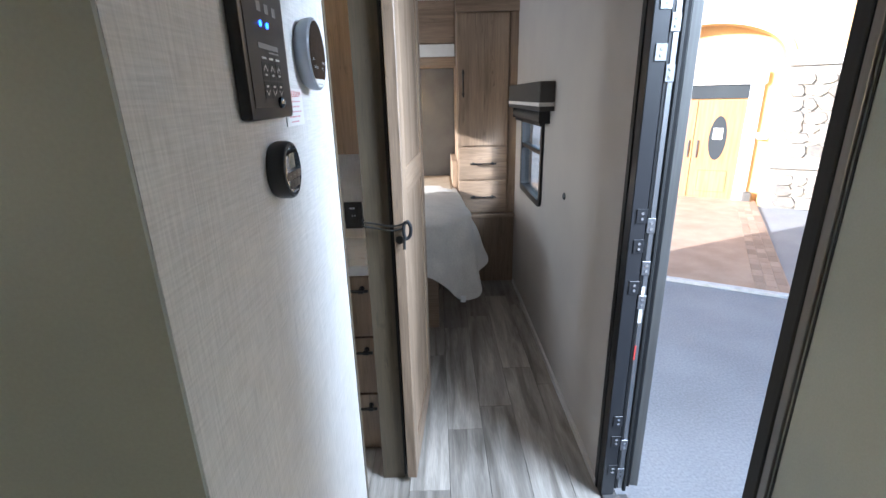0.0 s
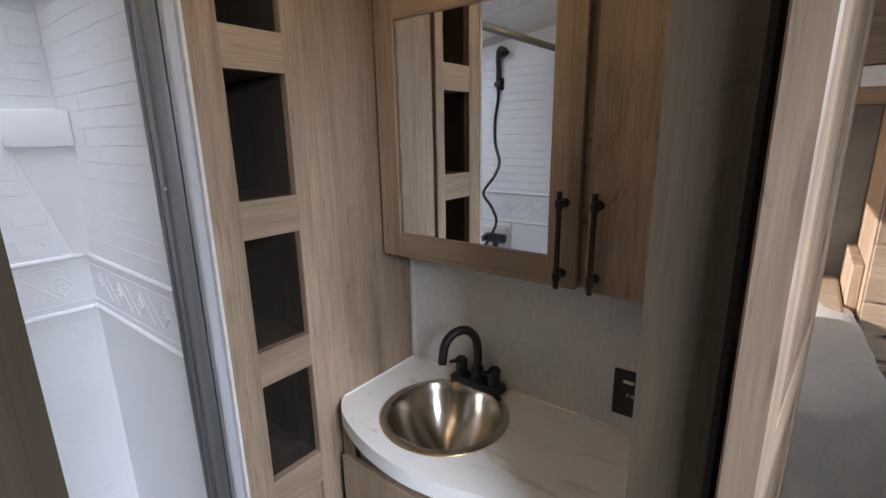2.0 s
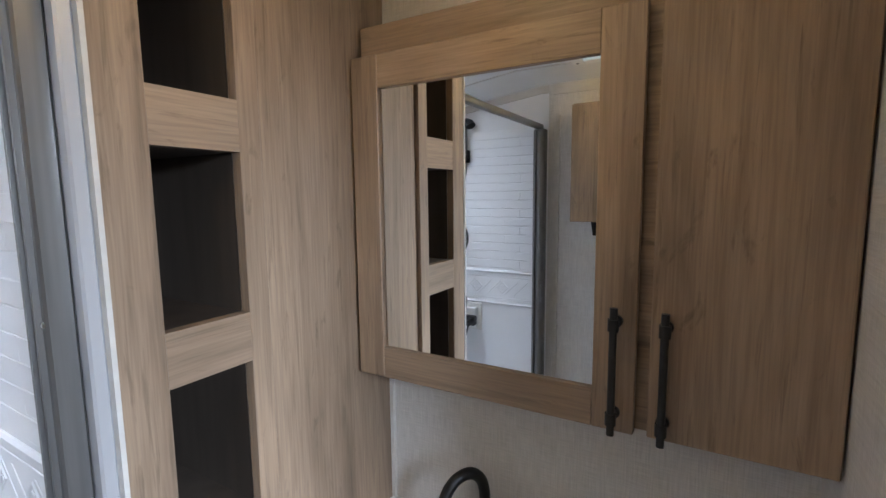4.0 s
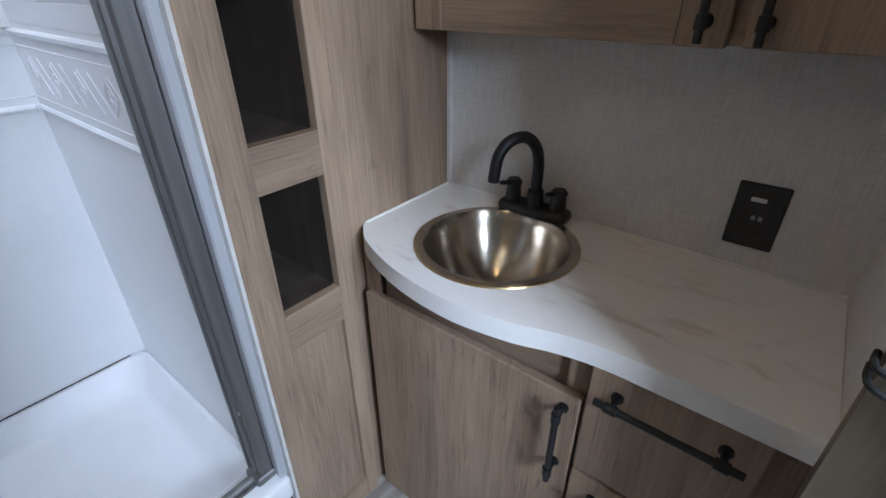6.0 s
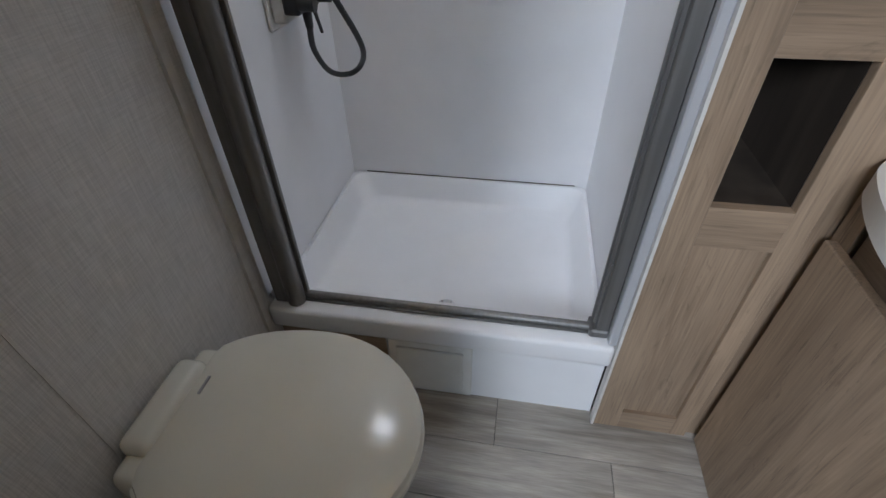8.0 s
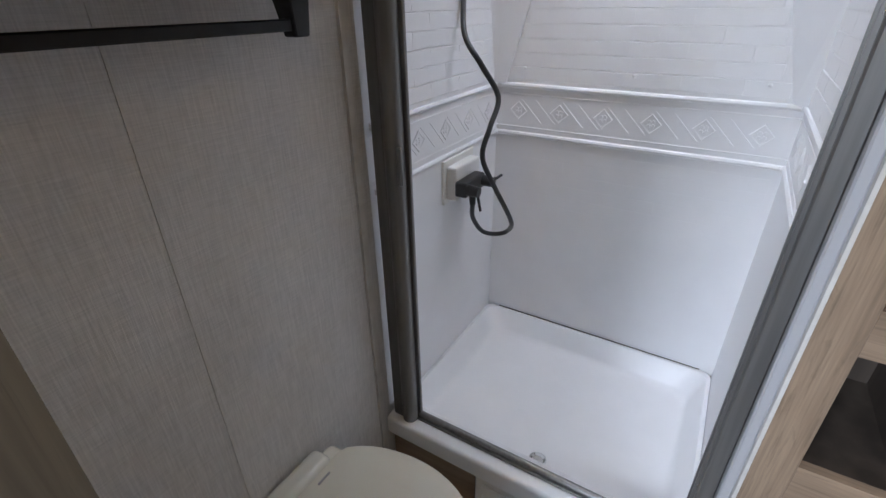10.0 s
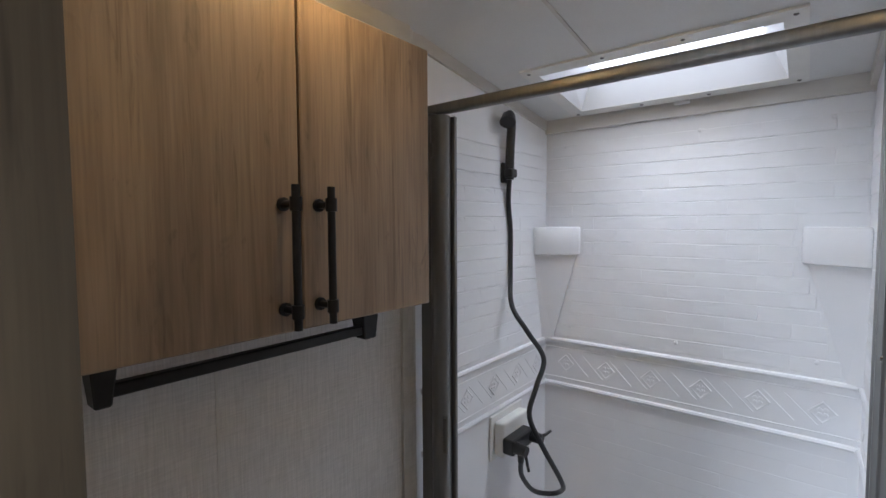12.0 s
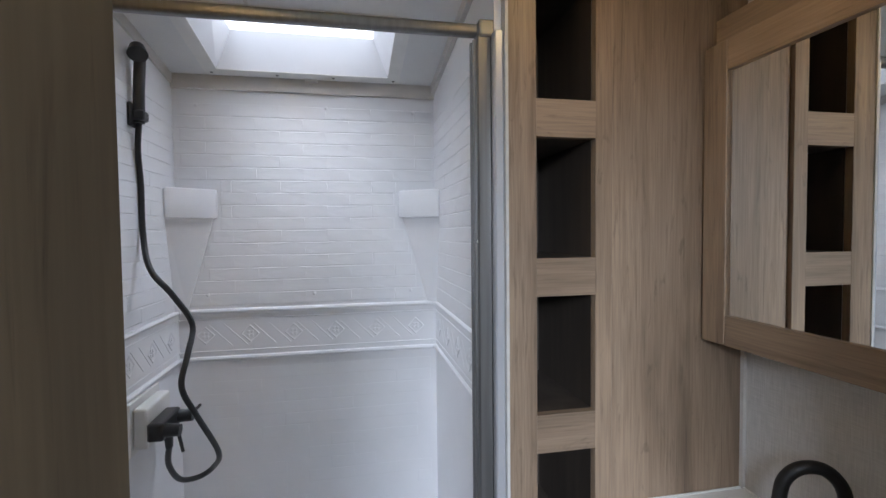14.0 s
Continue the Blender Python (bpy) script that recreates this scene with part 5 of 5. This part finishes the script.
part("bulb", lathe(bmesh.new(), [(0.010, -0.018), (0.014, -0.03), (0.018, -0.045), (0.015, -0.062), (0.001, -0.070)], (SX - 0.006, 3.715, SZ), sides=20), BULB_GLOW, sc, "lit warm bulb", True)
lamp("sconce_glow", "POINT", 0.5, (1.0, 0.70, 0.38), pose(SX - 0.006, 3.66, SZ - 0.05), 0.02)

bed = thing("bed", "unmade camper bed with white textured comforter hanging off it", "bed")
part("base", B(-1.62, -0.13, 2.46, 3.78, 0.0, 0.42, bevel=0.004), WOOD_X, bed, "oak bed base")
part("platform", B(-1.66, -0.02, 2.30, 3.785, 0.42, 0.46, bevel=0.006), WOOD_X, bed)


def outline_bed(inset):
    pts = []
    r = 0.30 - inset * 0.5
    x1, y0 = 0.050 - inset, 2.245 + inset
    for k in range(15):
        pts.append(Vector((x1 - 0.05 * (1 - k / 14), 3.30 - (3.30 - y0 - r) * k / 14, 0)))
    for k in range(1, 14):
        a = math.pi / 2 * k / 13
        pts.append(Vector((x1 - r + r * math.cos(a), y0 + r - r * math.sin(a), 0)))
    for k in range(1, 20):
        pts.append(Vector((x1 - r - (x1 - r + 1.6) * k / 19, y0, 0)))
    return pts


part("mattress", loft([[(p.x, p.y, z) for p in outline_bed(d)] + [(-1.62, 3.78, z), (-0.0 - d, 3.78, z)] for d, z in ((0.03, 0.462), (0.01, 0.50), (0.01, 0.66), (0.04, 0.695))]), MATTRESS_GREY, bed, "grey mattress", True)
part("head_sheet", B(-1.60, -0.015, 3.18, 3.77, 0.688, 0.730, bevel=0.018, segments=3), BED_SHEET, bed, "tan sheet at the bed head", True)
# comforter: flat on top, rolling over the edge, hem hanging unevenly with a pointed corner
rows = []
N = len(outline_bed(0))
base_line = outline_bed(-0.006)
for d in (1.0, 0.7, 0.45, 0.25, 0.12, 0.05):
    rows.append([Vector((p.x, p.y, 0.735 - 0.02 * max(0, 0.10 - d) / 0.10 + 0.010 * noise.noise(p * 5 + Vector((0, 0, d * 4))) + 0.014 * abs(noise.noise(p * 3.1 + Vector((d * 3, 0, 7)))))) for p in outline_bed(d)])
outs = []
for i, p in enumerate(base_line):
    q = base_line[min(i + 1, N - 1)] - base_line[max(i - 1, 0)]
    outs.append(Vector((q.y, -q.x, 0)).normalized())
centre = Vector((-0.6, 3.0, 0))
for s in (0.0, 0.06, 0.15, 0.3, 0.45, 0.6, 0.75, 0.88, 1.0):
    row = []
    for i, p in enumerate(base_line):
        o = outs[i]
        if o.dot(p - centre) < 0:
            o = -o
        corner = math.exp(-((i - 20) / 4.5) ** 2)
        side = math.exp(-((i - 12.5) / 2.8) ** 2)
        hang = 0.20 + 0.05 * math.sin(i * 0.5) + 0.29 * corner + 0.12 * side
        if i < 8:
            hang *= 0.75 + 0.03 * i
        fold = 0.036 * math.sin(i * 1.15 + 2.5 * noise.noise(p * 3)) * s + 0.020 * (1 - 2 * abs(math.sin(i * 0.8 + 3 * noise.noise(p * 4 + Vector((0, 0, s)))))) * s + 0.02 * noise.noise(p * 7 + Vector((0, 0, s * 3)))
        flare = 0.008 + 0.03 * s + 0.075 * s * (corner * 0.4 + side)
        row.append(p + o * (flare + fold) + Vector((0, 0, 0.715 - hang * s - 0.012 * (s > 0))))
    rows.append(row)
bm = bmesh.new()
vs = [[bm.verts.new(p) for p in r] for r in rows]
for lo, hi in zip(vs, vs[1:]):
    for k in range(N - 1):
        bm.faces.new((lo[k], lo[k + 1], hi[k + 1], hi[k]))
com = part("comforter", bm, LINEN_WHITE, bed, "rumpled white textured comforter", True)
md = com.modifiers.new("thick", "SOLIDIFY")
md.thickness, md.offset = 0.012, -1
md = com.modifiers.new("round", "SUBSURF")
md.levels = md.render_levels = 2
tag = part("care_tag", B(-0.012, 0.016, 2.176, 2.178, 0.300, 0.338), STICKER, bed, "white care tag")

# ---- entry doorway ----
SATIN = simple("satin_aluminium_edge", (0.27, 0.27, 0.285), 0.36, 0.85)
JAMB_BLACK = simple("black_painted_aluminium", (0.022, 0.022, 0.025), 0.30)
ent = thing("entry_doorway", "black aluminium entry door frame with rubber seal", "doorway")
part("far_jamb", B(XR - 0.006, XR + 0.038, 1.172, 1.2145, 0.0, 1.90, bevel=0.002), JAMB_BLACK, ent)
part("far_flange", B(XR - 0.009, XR - 0.001, 1.2145, 1.238, 0.0, 1.915, bevel=0.001), BLACK, ent)
part("near_jamb", B(XR + 0.004, OUT_R + 0.02, 0.5455, 0.558, 0.0, 1.90, bevel=0.002), RUBBER, ent)
part("near_seal_face", B(XR - 0.010, XR - 0.001, 0.532, 0.560, 0.0, 1.915, bevel=0.002), RUBBER, ent)
part("near_flange", B(XR - 0.007, XR - 0.001, 0.516, 0.5315, 0.0, 1.915, bevel=0.001), NICKEL, ent, "grey aluminium flange")
part("head_jamb", B(XR - 0.006, OUT_R + 0.025, 0.562, 1.172, 1.862, 1.8995, bevel=0.002), BLACK, ent)
part("threshold", B(XR - 0.004, OUT_R + 0.03, 0.562, 1.172, -0.03, 0.012, bevel=0.003), NICKEL, ent, "grey metal threshold")
part("wall_joint", B(XR - 0.0015, XR - 0.0003, 0.509, 0.513, 0.0, CEIL - 0.01), RUBBER, ent)
# plates above 1.4 m get the silver material, sunlight put into their colour
for z in (0.12, 0.24, 0.32, 0.80, 0.93, 1.02, 1.45, 1.57, 1.70):
    h = part("hinge_plate", B(XR + 0.008, XR + 0.038, 1.1685, 1.1718, z - 0.021, z + 0.021, bevel=0.001), SATIN if z > 1.4 else JAMB_BLACK, ent, "small square hinge plate")
    for dz in (-0.008, 0.008):
        part("screw", C((XR + 0.024, 1.1688, z + dz), (XR + 0.024, 1.1664, z + dz), 0.0045, sides=10), CHROME, h)


def leaf(name, label, x, thick, y0, width, mat, glass, turn):
    """An outward door folded back along the outside wall."""
    t = thing(name, label, "door")
    m = pose(x, y0, 0, 0, 0, turn)
    w = 0.05
    for a, b, c, d in ((0, w, 0.03, 1.86), (width - w, width, 0.03, 1.86)):
        o = part("stile", B(0, thick, a, b, c, d, bevel=0.002), mat, t)
        o.matrix_local = m
    for z0, z1 in ((0.03, 0.10), (0.88, 0.93), (1.79, 1.86)):
        o = part("rail", B(0, thick, w, width - w, z0, z1), mat, t)
        o.matrix_local = m
    o = part("panel", B(thick * 0.4, thick * 0.6, w, width - w, 0.10, 1.79), glass, t)
    o.matrix_local = m
    return t, m


t, m = leaf("screen_door", "black-framed screen door folded open outside", 0.517, 0.014, 1.185, 0.56, BLACK, DARK_FABRIC, -12)
part("hinge_rail", B(XR + 0.0395, XR + 0.049, 1.1755, 1.2140, 0.03, 1.86, bevel=0.002), BLACK, t)
part("red_reflector", B(XR + 0.050, XR + 0.056, 1.1745, 1.1759, 0.55, 0.60), RED_INK, t)
part("white_reflector", B(XR + 0.050, XR + 0.060, 1.1740, 1.1759, 0.68, 0.80), WHITE_PLASTIC, t)
t, m = leaf("entry_door", "grey entry door folded open against the outside wall", 0.534, 0.028, 1.19, 0.58, NICKEL, PLAIN_WALL, -13)
part("edge_strip", B(XR + 0.0495, XR + 0.068, 1.176, 1.2140, 0.03, 1.86, bevel=0.003), SATIN, t, "satin aluminium door edge")
part("edge_seal", B(XR + 0.0682, XR + 0.080, 1.172, 1.2140, 0.02, 1.87, bevel=0.003), RUBBER, t, "black rubber door seal")
for z in (0.10, 0.22, 0.75, 0.86, 0.99, 1.40, 1.52, 1.66):
    h = part("hinge_leaf", B(XR + 0.042, XR + 0.066, 1.1715, 1.1752, z - 0.022, z + 0.022, bevel=0.001), SATIN, t, "satin hinge leaf")
    for dz in (-0.009, 0.009):
        part("rivet", C((XR + 0.054, 1.1716, z + dz), (XR + 0.054, 1.1692, z + dz), 0.0045, sides=10), CHROME, h)
step = solid("entry_step", B(OUT_R + 0.03, 0.80, 0.64, 1.16, -0.32, -0.28, bevel=0.006), RUBBER, "black fold-out entry step below the door", "step")
for y in (0.65, 1.12):
    part("leg", B(OUT_R + 0.035, 0.78, y, y + 0.03, GROUND + 0.001, -0.32), RUBBER, step)

# ---- outdoors ----
CONCRETE = material("grey_concrete", (0.40, 0.40, 0.41), 0.85, 0, (0.33, 0.33, 0.34), (1.2, 1.2, 1.2), 8.0, 0.004, fine=0.25, fine_scale=(60, 60, 60))
PAVER = material("tan_paver", (0.50, 0.36, 0.27), 0.85, 0, (0.42, 0.29, 0.21), (3, 3, 3), 6.0, 0.003, random_by=0.25, fine=0.15, fine_scale=(80, 80, 80))
LINE = material("white_line_paint", (0.75, 0.75, 0.75), 0.7, 0, (0.6, 0.6, 0.6), (12, 12, 12))
STUCCO = material("apricot_stucco", (0.72, 0.47, 0.22), 0.9, 0, (0.66, 0.42, 0.19), (2, 2, 2), 6.0, 0.004, fine=0.15, fine_scale=(90, 90, 90))
WHITE_TRIM = material("white_painted_trim", (0.78, 0.78, 0.78), 0.6, 0, (0.72, 0.72, 0.72), (5, 5, 5))
DOOR_OAK = material("honey_door_wood", (0.52, 0.27, 0.12), 0.5, 0, (0.40, 0.19, 0.08), (20, 20, 1.5), 6.0, 0.001)
DARK_GLASS = simple("dark_leaded_glass", (0.05, 0.055, 0.06), 0.08)
MORTAR = material("stone_mortar", (0.42, 0.38, 0.33), 0.9)
STONE = material("mixed_fieldstone", (0.52, 0.43, 0.33), 0.85, 0, (0.30, 0.27, 0.25), (3, 3, 3), 7.0, 0.01, (0.3, 0.7), 0.2, (30, 30, 30), random_by=0.45)
bm = bmesh.new()
gv = [bm.verts.new(p) for p in ((-900, -900, GROUND), (900, -900, GROUND), (900, 900, GROUND), (-900, 900, GROUND))]
bm.faces.new(gv)
solid("ground", bm, CONCRETE, "grey concrete forecourt", "ground", kind="structure")
FA = Matrix.Translation((5.5, 9.37, GROUND)) @ Matrix(((0.87, 0.493, 0, 0), (-0.493, 0.87, 0, 0), (0, 0, 1, 0), (0, 0, 0, 1)))


def at_facade(ob):
    ob.matrix_local = FA
    return ob


walkway = solid("pavement", B(-6.0, 0.86, -5.15, 0.3, 0.0, 0.03), PAVER, "tan paver walkway in front of the building", "pavement", kind="structure")
at_facade(walkway)
at_facade(solid("road_marking", B(-6.0, 0.86, -5.235, -5.152, 0.001, 0.035), LINE, "white painted edge line along the walkway", "marking", kind="structure"))
bm = B(0, 0.105, 0, 0.21, 0, 0.008, bevel=0.004)
bmesh.ops.recalc_face_normals(bm, faces=bm.faces)
paver_me = bpy.data.meshes.new("paver")
bm.to_mesh(paver_me)
bm.free()
paver_me.materials.append(PAVER)
for row in range(3):
    for k in range(24):
        ob = new("paver", paver_me)
        ob.parent = walkway
        ob.matrix_local = pose(0.74 - row * 0.112, -5.12 + k * 0.218 + (row % 2) * 0.109, 0.028)

hall_b = thing("building", "apricot stucco building with arched entrance and stone base", "building")
CU, AW, AZ, RISE, DEEP = -0.40, 1.27, 2.70, 0.62, -0.38
bm = bmesh.new()
arc = [(CU + AW * math.cos(math.pi * k / 24), AZ + RISE * math.sin(math.pi * k / 24)) for k in range(25)]
left, right, top = -2.7, 10.0, 5.2
for (u0, z0), (u1, z1) in zip(arc, arc[1:]):
    f = [bm.verts.new(p) for p in ((u0, DEEP, z0), (u1, DEEP, z1), (u1, DEEP, top), (u0, DEEP, top))]
    bm.faces.new(f)
    g = [bm.verts.new(p) for p in ((u0, DEEP, z0), (u1, DEEP, z1), (u1, 0.02, z1), (u0, 0.02, z0))]
    bm.faces.new(g)
for u0, u1 in ((CU + AW, right), (left, CU - AW)):
    at_facade(part("side_wall", B(u0, u1, DEEP, DEEP + 0.30, 0, top), STUCCO, hall_b))
for u in (CU + AW, CU - AW - 0.02):
    at_facade(part("reveal", B(u, u + 0.02, DEEP + 0.30, 0.02, 0, AZ), STUCCO, hall_b))
at_facade(part("back_wall", B(left, right, 0.02, 0.3, 0, top), STUCCO, hall_b))
at_facade(part("arch_wall", bm, STUCCO, hall_b, "apricot stucco wall"))
bm = bmesh.new()
for (u0, z0), (u1, z1) in zip(arc, arc[1:]):
    d0, d1 = Vector((u0 - CU, (z0 - AZ) * AW / RISE)).normalized() * 0.13, Vector((u1 - CU, (z1 - AZ) * AW / RISE)).normalized() * 0.13
    a = [(u0, z0), (u1, z1), (u1 + d1.x, z1 + d1.y), (u0 + d0.x, z0 + d0.y)]
    lo = [bm.verts.new((u, DEEP - 0.05, z)) for u, z in a]
    hi = [bm.verts.new((u, DEEP + 0.0, z)) for u, z in a]
    bm.faces.new(lo)
    for k in range(4):
        bm.faces.new((lo[k], lo[(k + 1) % 4], hi[(k + 1) % 4], hi[k]))
at_facade(part("arch_trim", bm, WHITE_TRIM, hall_b, "white arch moulding"))
at_facade(part("lintel", B(-1.50, 0.70, -0.10, 0.02, 2.25, 2.48, bevel=0.02), WHITE_TRIM, hall_b, "white lintel"))
for u0, u1 in ((0.44, 0.66), (-1.46, -1.24)):
    at_facade(part("pilaster", B(u0, u1, -0.07, 0.02, 0, 2.25, bevel=0.01), WHITE_TRIM, hall_b, "white door surround"))
at_facade(part("transom", B(-1.24, 0.44, -0.03, 0.02, 2.0, 2.25), DARK_GLASS, hall_b, "dark transom glass"))
for u0, u1 in ((-0.39, 0.44), (-1.23, -0.40)):
    dl = at_facade(part("door", B(u0, u1, -0.05, 0.015, 0.02, 1.98, bevel=0.006), DOOR_OAK, hall_b, "honey-coloured wooden entrance door"))
    uc = (u0 + u1) / 2
    for r0, r1, y, mat, nm in ((0.20, 0.48, -0.058, DOOR_OAK, "oval_moulding"), (0.155, 0.43, -0.064, DARK_GLASS, "oval_glass")):
        bm = bmesh.new()
        ov = [(uc + r0 * math.cos(a), 1.24 + r1 * math.sin(a)) for a in (2 * math.pi * k / 36 for k in range(36))]
        lo = [bm.verts.new((u, y, z)) for u, z in ov]
        hi = [bm.verts.new((u, -0.05, z)) for u, z in ov]
        bm.faces.new(lo)
        for k in range(36):
            bm.faces.new((lo[k], lo[(k + 1) % 36], hi[(k + 1) % 36], hi[k]))
        part(nm, bm, mat, dl)
    part("lower_panel", B(uc - 0.26, uc + 0.26, -0.058, -0.05, 0.16, 0.60, bevel=0.012), DOOR_OAK, dl)
    part("notice", B(uc - 0.09, uc + 0.08, -0.068, -0.065, 1.22, 1.44), STICKER, dl, "white paper notice")
    part("pull", B(u0 + 0.06 if u0 > -1 else u1 - 0.09, u0 + 0.09 if u0 > -1 else u1 - 0.06, -0.09, -0.05, 0.85, 1.2, bevel=0.008), NICKEL, dl)
at_facade(part("door_closer_box", B(0.68, 0.86, -0.12, 0.02, 1.24, 1.36, bevel=0.01), WHITE_TRIM, hall_b))
at_facade(part("planter_lamp", B(0.60, 0.76, -0.20, -0.06, 0.0, 0.22, bevel=0.02), NICKEL, hall_b, "grey post base by the door"))
stone_wall = at_facade(part("stone_cladding", B(0.95, 6.0, DEEP - 0.05, DEEP - 0.001, 0.0, 2.54), MORTAR, hall_b, "mixed fieldstone cladding"))
at_facade(part("stone_cap", B(0.90, 6.0, DEEP - 0.16, DEEP - 0.002, 2.54, 2.78, bevel=0.03), WHITE_TRIM, hall_b, "white stone cap"))
at_facade(part("stone_ledge", B(0.90, 6.0, DEEP - 0.17, DEEP - 0.052, 0.76, 0.85, bevel=0.012), MORTAR, hall_b, "pale stone ledge"))
stone_rng = random.Random(7)
stones = []
for k in range(6):
    bm = bmesh.new()
    n = stone_rng.randint(5, 7)
    out = [(0.5 * (1 + 0.16 * stone_rng.uniform(-1, 1)) * math.cos(2 * math.pi * (j + 0.25 * stone_rng.uniform(-1, 1)) / n) * 1.08, 0.5 * math.sin(2 * math.pi * (j + 0.25 * stone_rng.uniform(-1, 1)) / n) * 1.08) for j in range(n)]
    lo = [bm.verts.new((u, 0, z)) for u, z in out]
    hi = [bm.verts.new((u * 0.9, -0.06, z * 0.9)) for u, z in out]
    bm.faces.new(hi)
    for j in range(n):
        bm.faces.new((lo[j], lo[(j + 1) % n], hi[(j + 1) % n], hi[j]))
    bmesh.ops.recalc_face_normals(bm, faces=bm.faces)
    me = bpy.data.meshes.new("stone")
    bm.to_mesh(me)
    bm.free()
    me.materials.append(STONE)
    stones.append(me)
z = 0.12
while z < 2.5:
    h = stone_rng.uniform(0.17, 0.26)
    u = 1.0 + stone_rng.uniform(0, 0.15)
    while u < 2.7:
        w = stone_rng.uniform(0.20, 0.40)
        if not 0.70 < z < 0.92:
            ob = new("stone", stone_rng.choice(stones))
            ob.parent = stone_wall
            ob.matrix_local = Matrix.Translation((u + w / 2, DEEP - 0.048, z)) @ Matrix.Diagonal((w, 1, h, 1))
        u += w * 0.97
    z += h * 0.95

# far trees beside the building
LEAF = material("tree_foliage", (0.10, 0.15, 0.05), 0.8, 0, (0.05, 0.08, 0.025), (2, 2, 2))
BARK = material("tree_bark", (0.12, 0.09, 0.07), 0.9)
tree_rng = random.Random(11)


def tree(x, y, height):
    t = tagged(new("tree"), "leafy green tree beyond the forecourt", "tree", "trees beyond the forecourt")
    bm = bmesh.new()
    cyl(bm, (x, y, GROUND - 0.02), (x, y, GROUND + height * 0.55), 0.16, 0.07, 10)
    for k in range(5):
        a = k * 1.3
        cyl(bm, (x, y, GROUND + height * (0.3 + 0.05 * k)), (x + 1.2 * math.cos(a), y + 1.2 * math.sin(a), GROUND + height * (0.55 + 0.05 * k)), 0.05, 0.02, 6)
    part("trunk", bm, BARK, t)
    verts, faces = [], []
    for c in range(26):
        cc = Vector((tree_rng.gauss(0, 0.9), tree_rng.gauss(0, 0.9), tree_rng.uniform(0.38, 1.0) * height))
        for q in range(70):
            p = cc + Vector((tree_rng.gauss(0, 0.32), tree_rng.gauss(0, 0.32), tree_rng.gauss(0, 0.26)))
            u = Vector((tree_rng.uniform(-1, 1), tree_rng.uniform(-1, 1), tree_rng.uniform(-1, 1))).normalized() * 0.13
            w = u.orthogonal().normalized() * 0.08
            n = len(verts)
            verts += [(x + p.x + d.x, y + p.y + d.y, GROUND + p.z + d.z) for d in (-u, w, u, -w)]
            faces.append((n, n + 1, n + 2, n + 3))
    me = bpy.data.meshes.new("crown")
    me.from_pydata(verts, [], faces)
    me.materials.append(LEAF)
    crown = new("crown", me)
    crown.parent = t


for x, y, height in ((0.6, 19.0, 5.5), (3.2, 21.0, 6.2), (-2.0, 20.0, 5.0), (1.8, 26.0, 7.0)):
    tree(x, y, height)

# ---- floor planks, shower bricks ----
plank_meshes = {}


def plank(x0, x1, y0, y1):
    w, d = x1 - x0 - 0.0016, y1 - y0 - 0.0016
    key = (round(w, 3), round(d, 3))
    if key not in plank_meshes:
        bm = B(0, w, 0, d, -0.004, 0.0, bevel=0.0007)
        bmesh.ops.recalc_face_normals(bm, faces=bm.faces)
        me = bpy.data.meshes.new("plank")
        bm.to_mesh(me)
        bm.free()
        me.materials.append(PLANK)
        plank_meshes[key] = me
    ob = new("plank", plank_meshes[key])
    ob.parent = floor
    ob.matrix_local = pose(x0 + 0.0008, y0 + 0.0008, 0)


PW, PL = 0.148, 0.92
plank_rng = random.Random(3)
x = XT - 0.046
column = 0
while x < XR + 0.04:
    x1 = min(x + PW, XR + 0.05)
    y = -0.6 - (0.31, 0.02, 0.62, 0.47, 0.16)[column % 5]
    while y < FB + 0.1:
        plank(x, x1, y, min(y + PL, FB + 0.4))
        y += PL
    x, column = x1, column + 1

z, row = 1.190, 0
while z < CEIL - fall(XB) - 0.065:
    y = YL - 0.05 - (row % 2) * 0.074
    while y < YRR - 0.03:
        a, b = max(y, YL + 0.004), min(y + 0.1455, YRR - 0.004)
        if z < 1.565:
            reach = 0.135 if z > 1.43 else 0.03 + 0.10 * (z - 1.16) / 0.29
            a, b = max(a, YL + reach), min(b, YRR - reach)
        if b - a > 0.03:
            brick("back", XB, (a + b) / 2, z, round(b - a, 2) + 0.002, shower)
        y += 0.148
    x = XB - 0.03 - (row % 2) * 0.074
    while x < XF - 0.03:
        a, b = max(x, XB + 0.006), min(x + 0.1455, XF - 0.025)
        if z < 1.565:
            a = max(a, XB + (0.105 if z > 1.43 else 0.03 + 0.075 * (z - 1.16) / 0.29))
        if b - a > 0.03:
            brick("side", (a + b) / 2, YL, z, round(b - a, 2) + 0.002, shower)
            brick("side", (a + b) / 2, YRR, z, round(b - a, 2) + 0.002, shower, True)
        x += 0.148
    z += 0.0405
    row += 1

# fainter courses under the border, joined
low_bm = bmesh.new()
for row in range(16):
    y = YL - 0.05 - (row % 2) * 0.074
    while y < YRR - 0.03:
        a, b = max(y, YL + 0.02), min(y + 0.1455, YRR - 0.02)
        if b - a > 0.03 and rng.random() < 0.55:
            me = brick_mesh(round(b - a, 2), "low")
            start = len(low_bm.verts)
            low_bm.from_mesh(me)
            low_bm.verts.ensure_lookup_table()
            for v in low_bm.verts[start:]:
                v.co += Vector((XB, (a + b) / 2, 0.335 + row * 0.0405))
        y += 0.148
tagged(part("lower_relief", low_bm, WHITE_ABS, shower, "faint moulded brick courses"), kind="stuff")
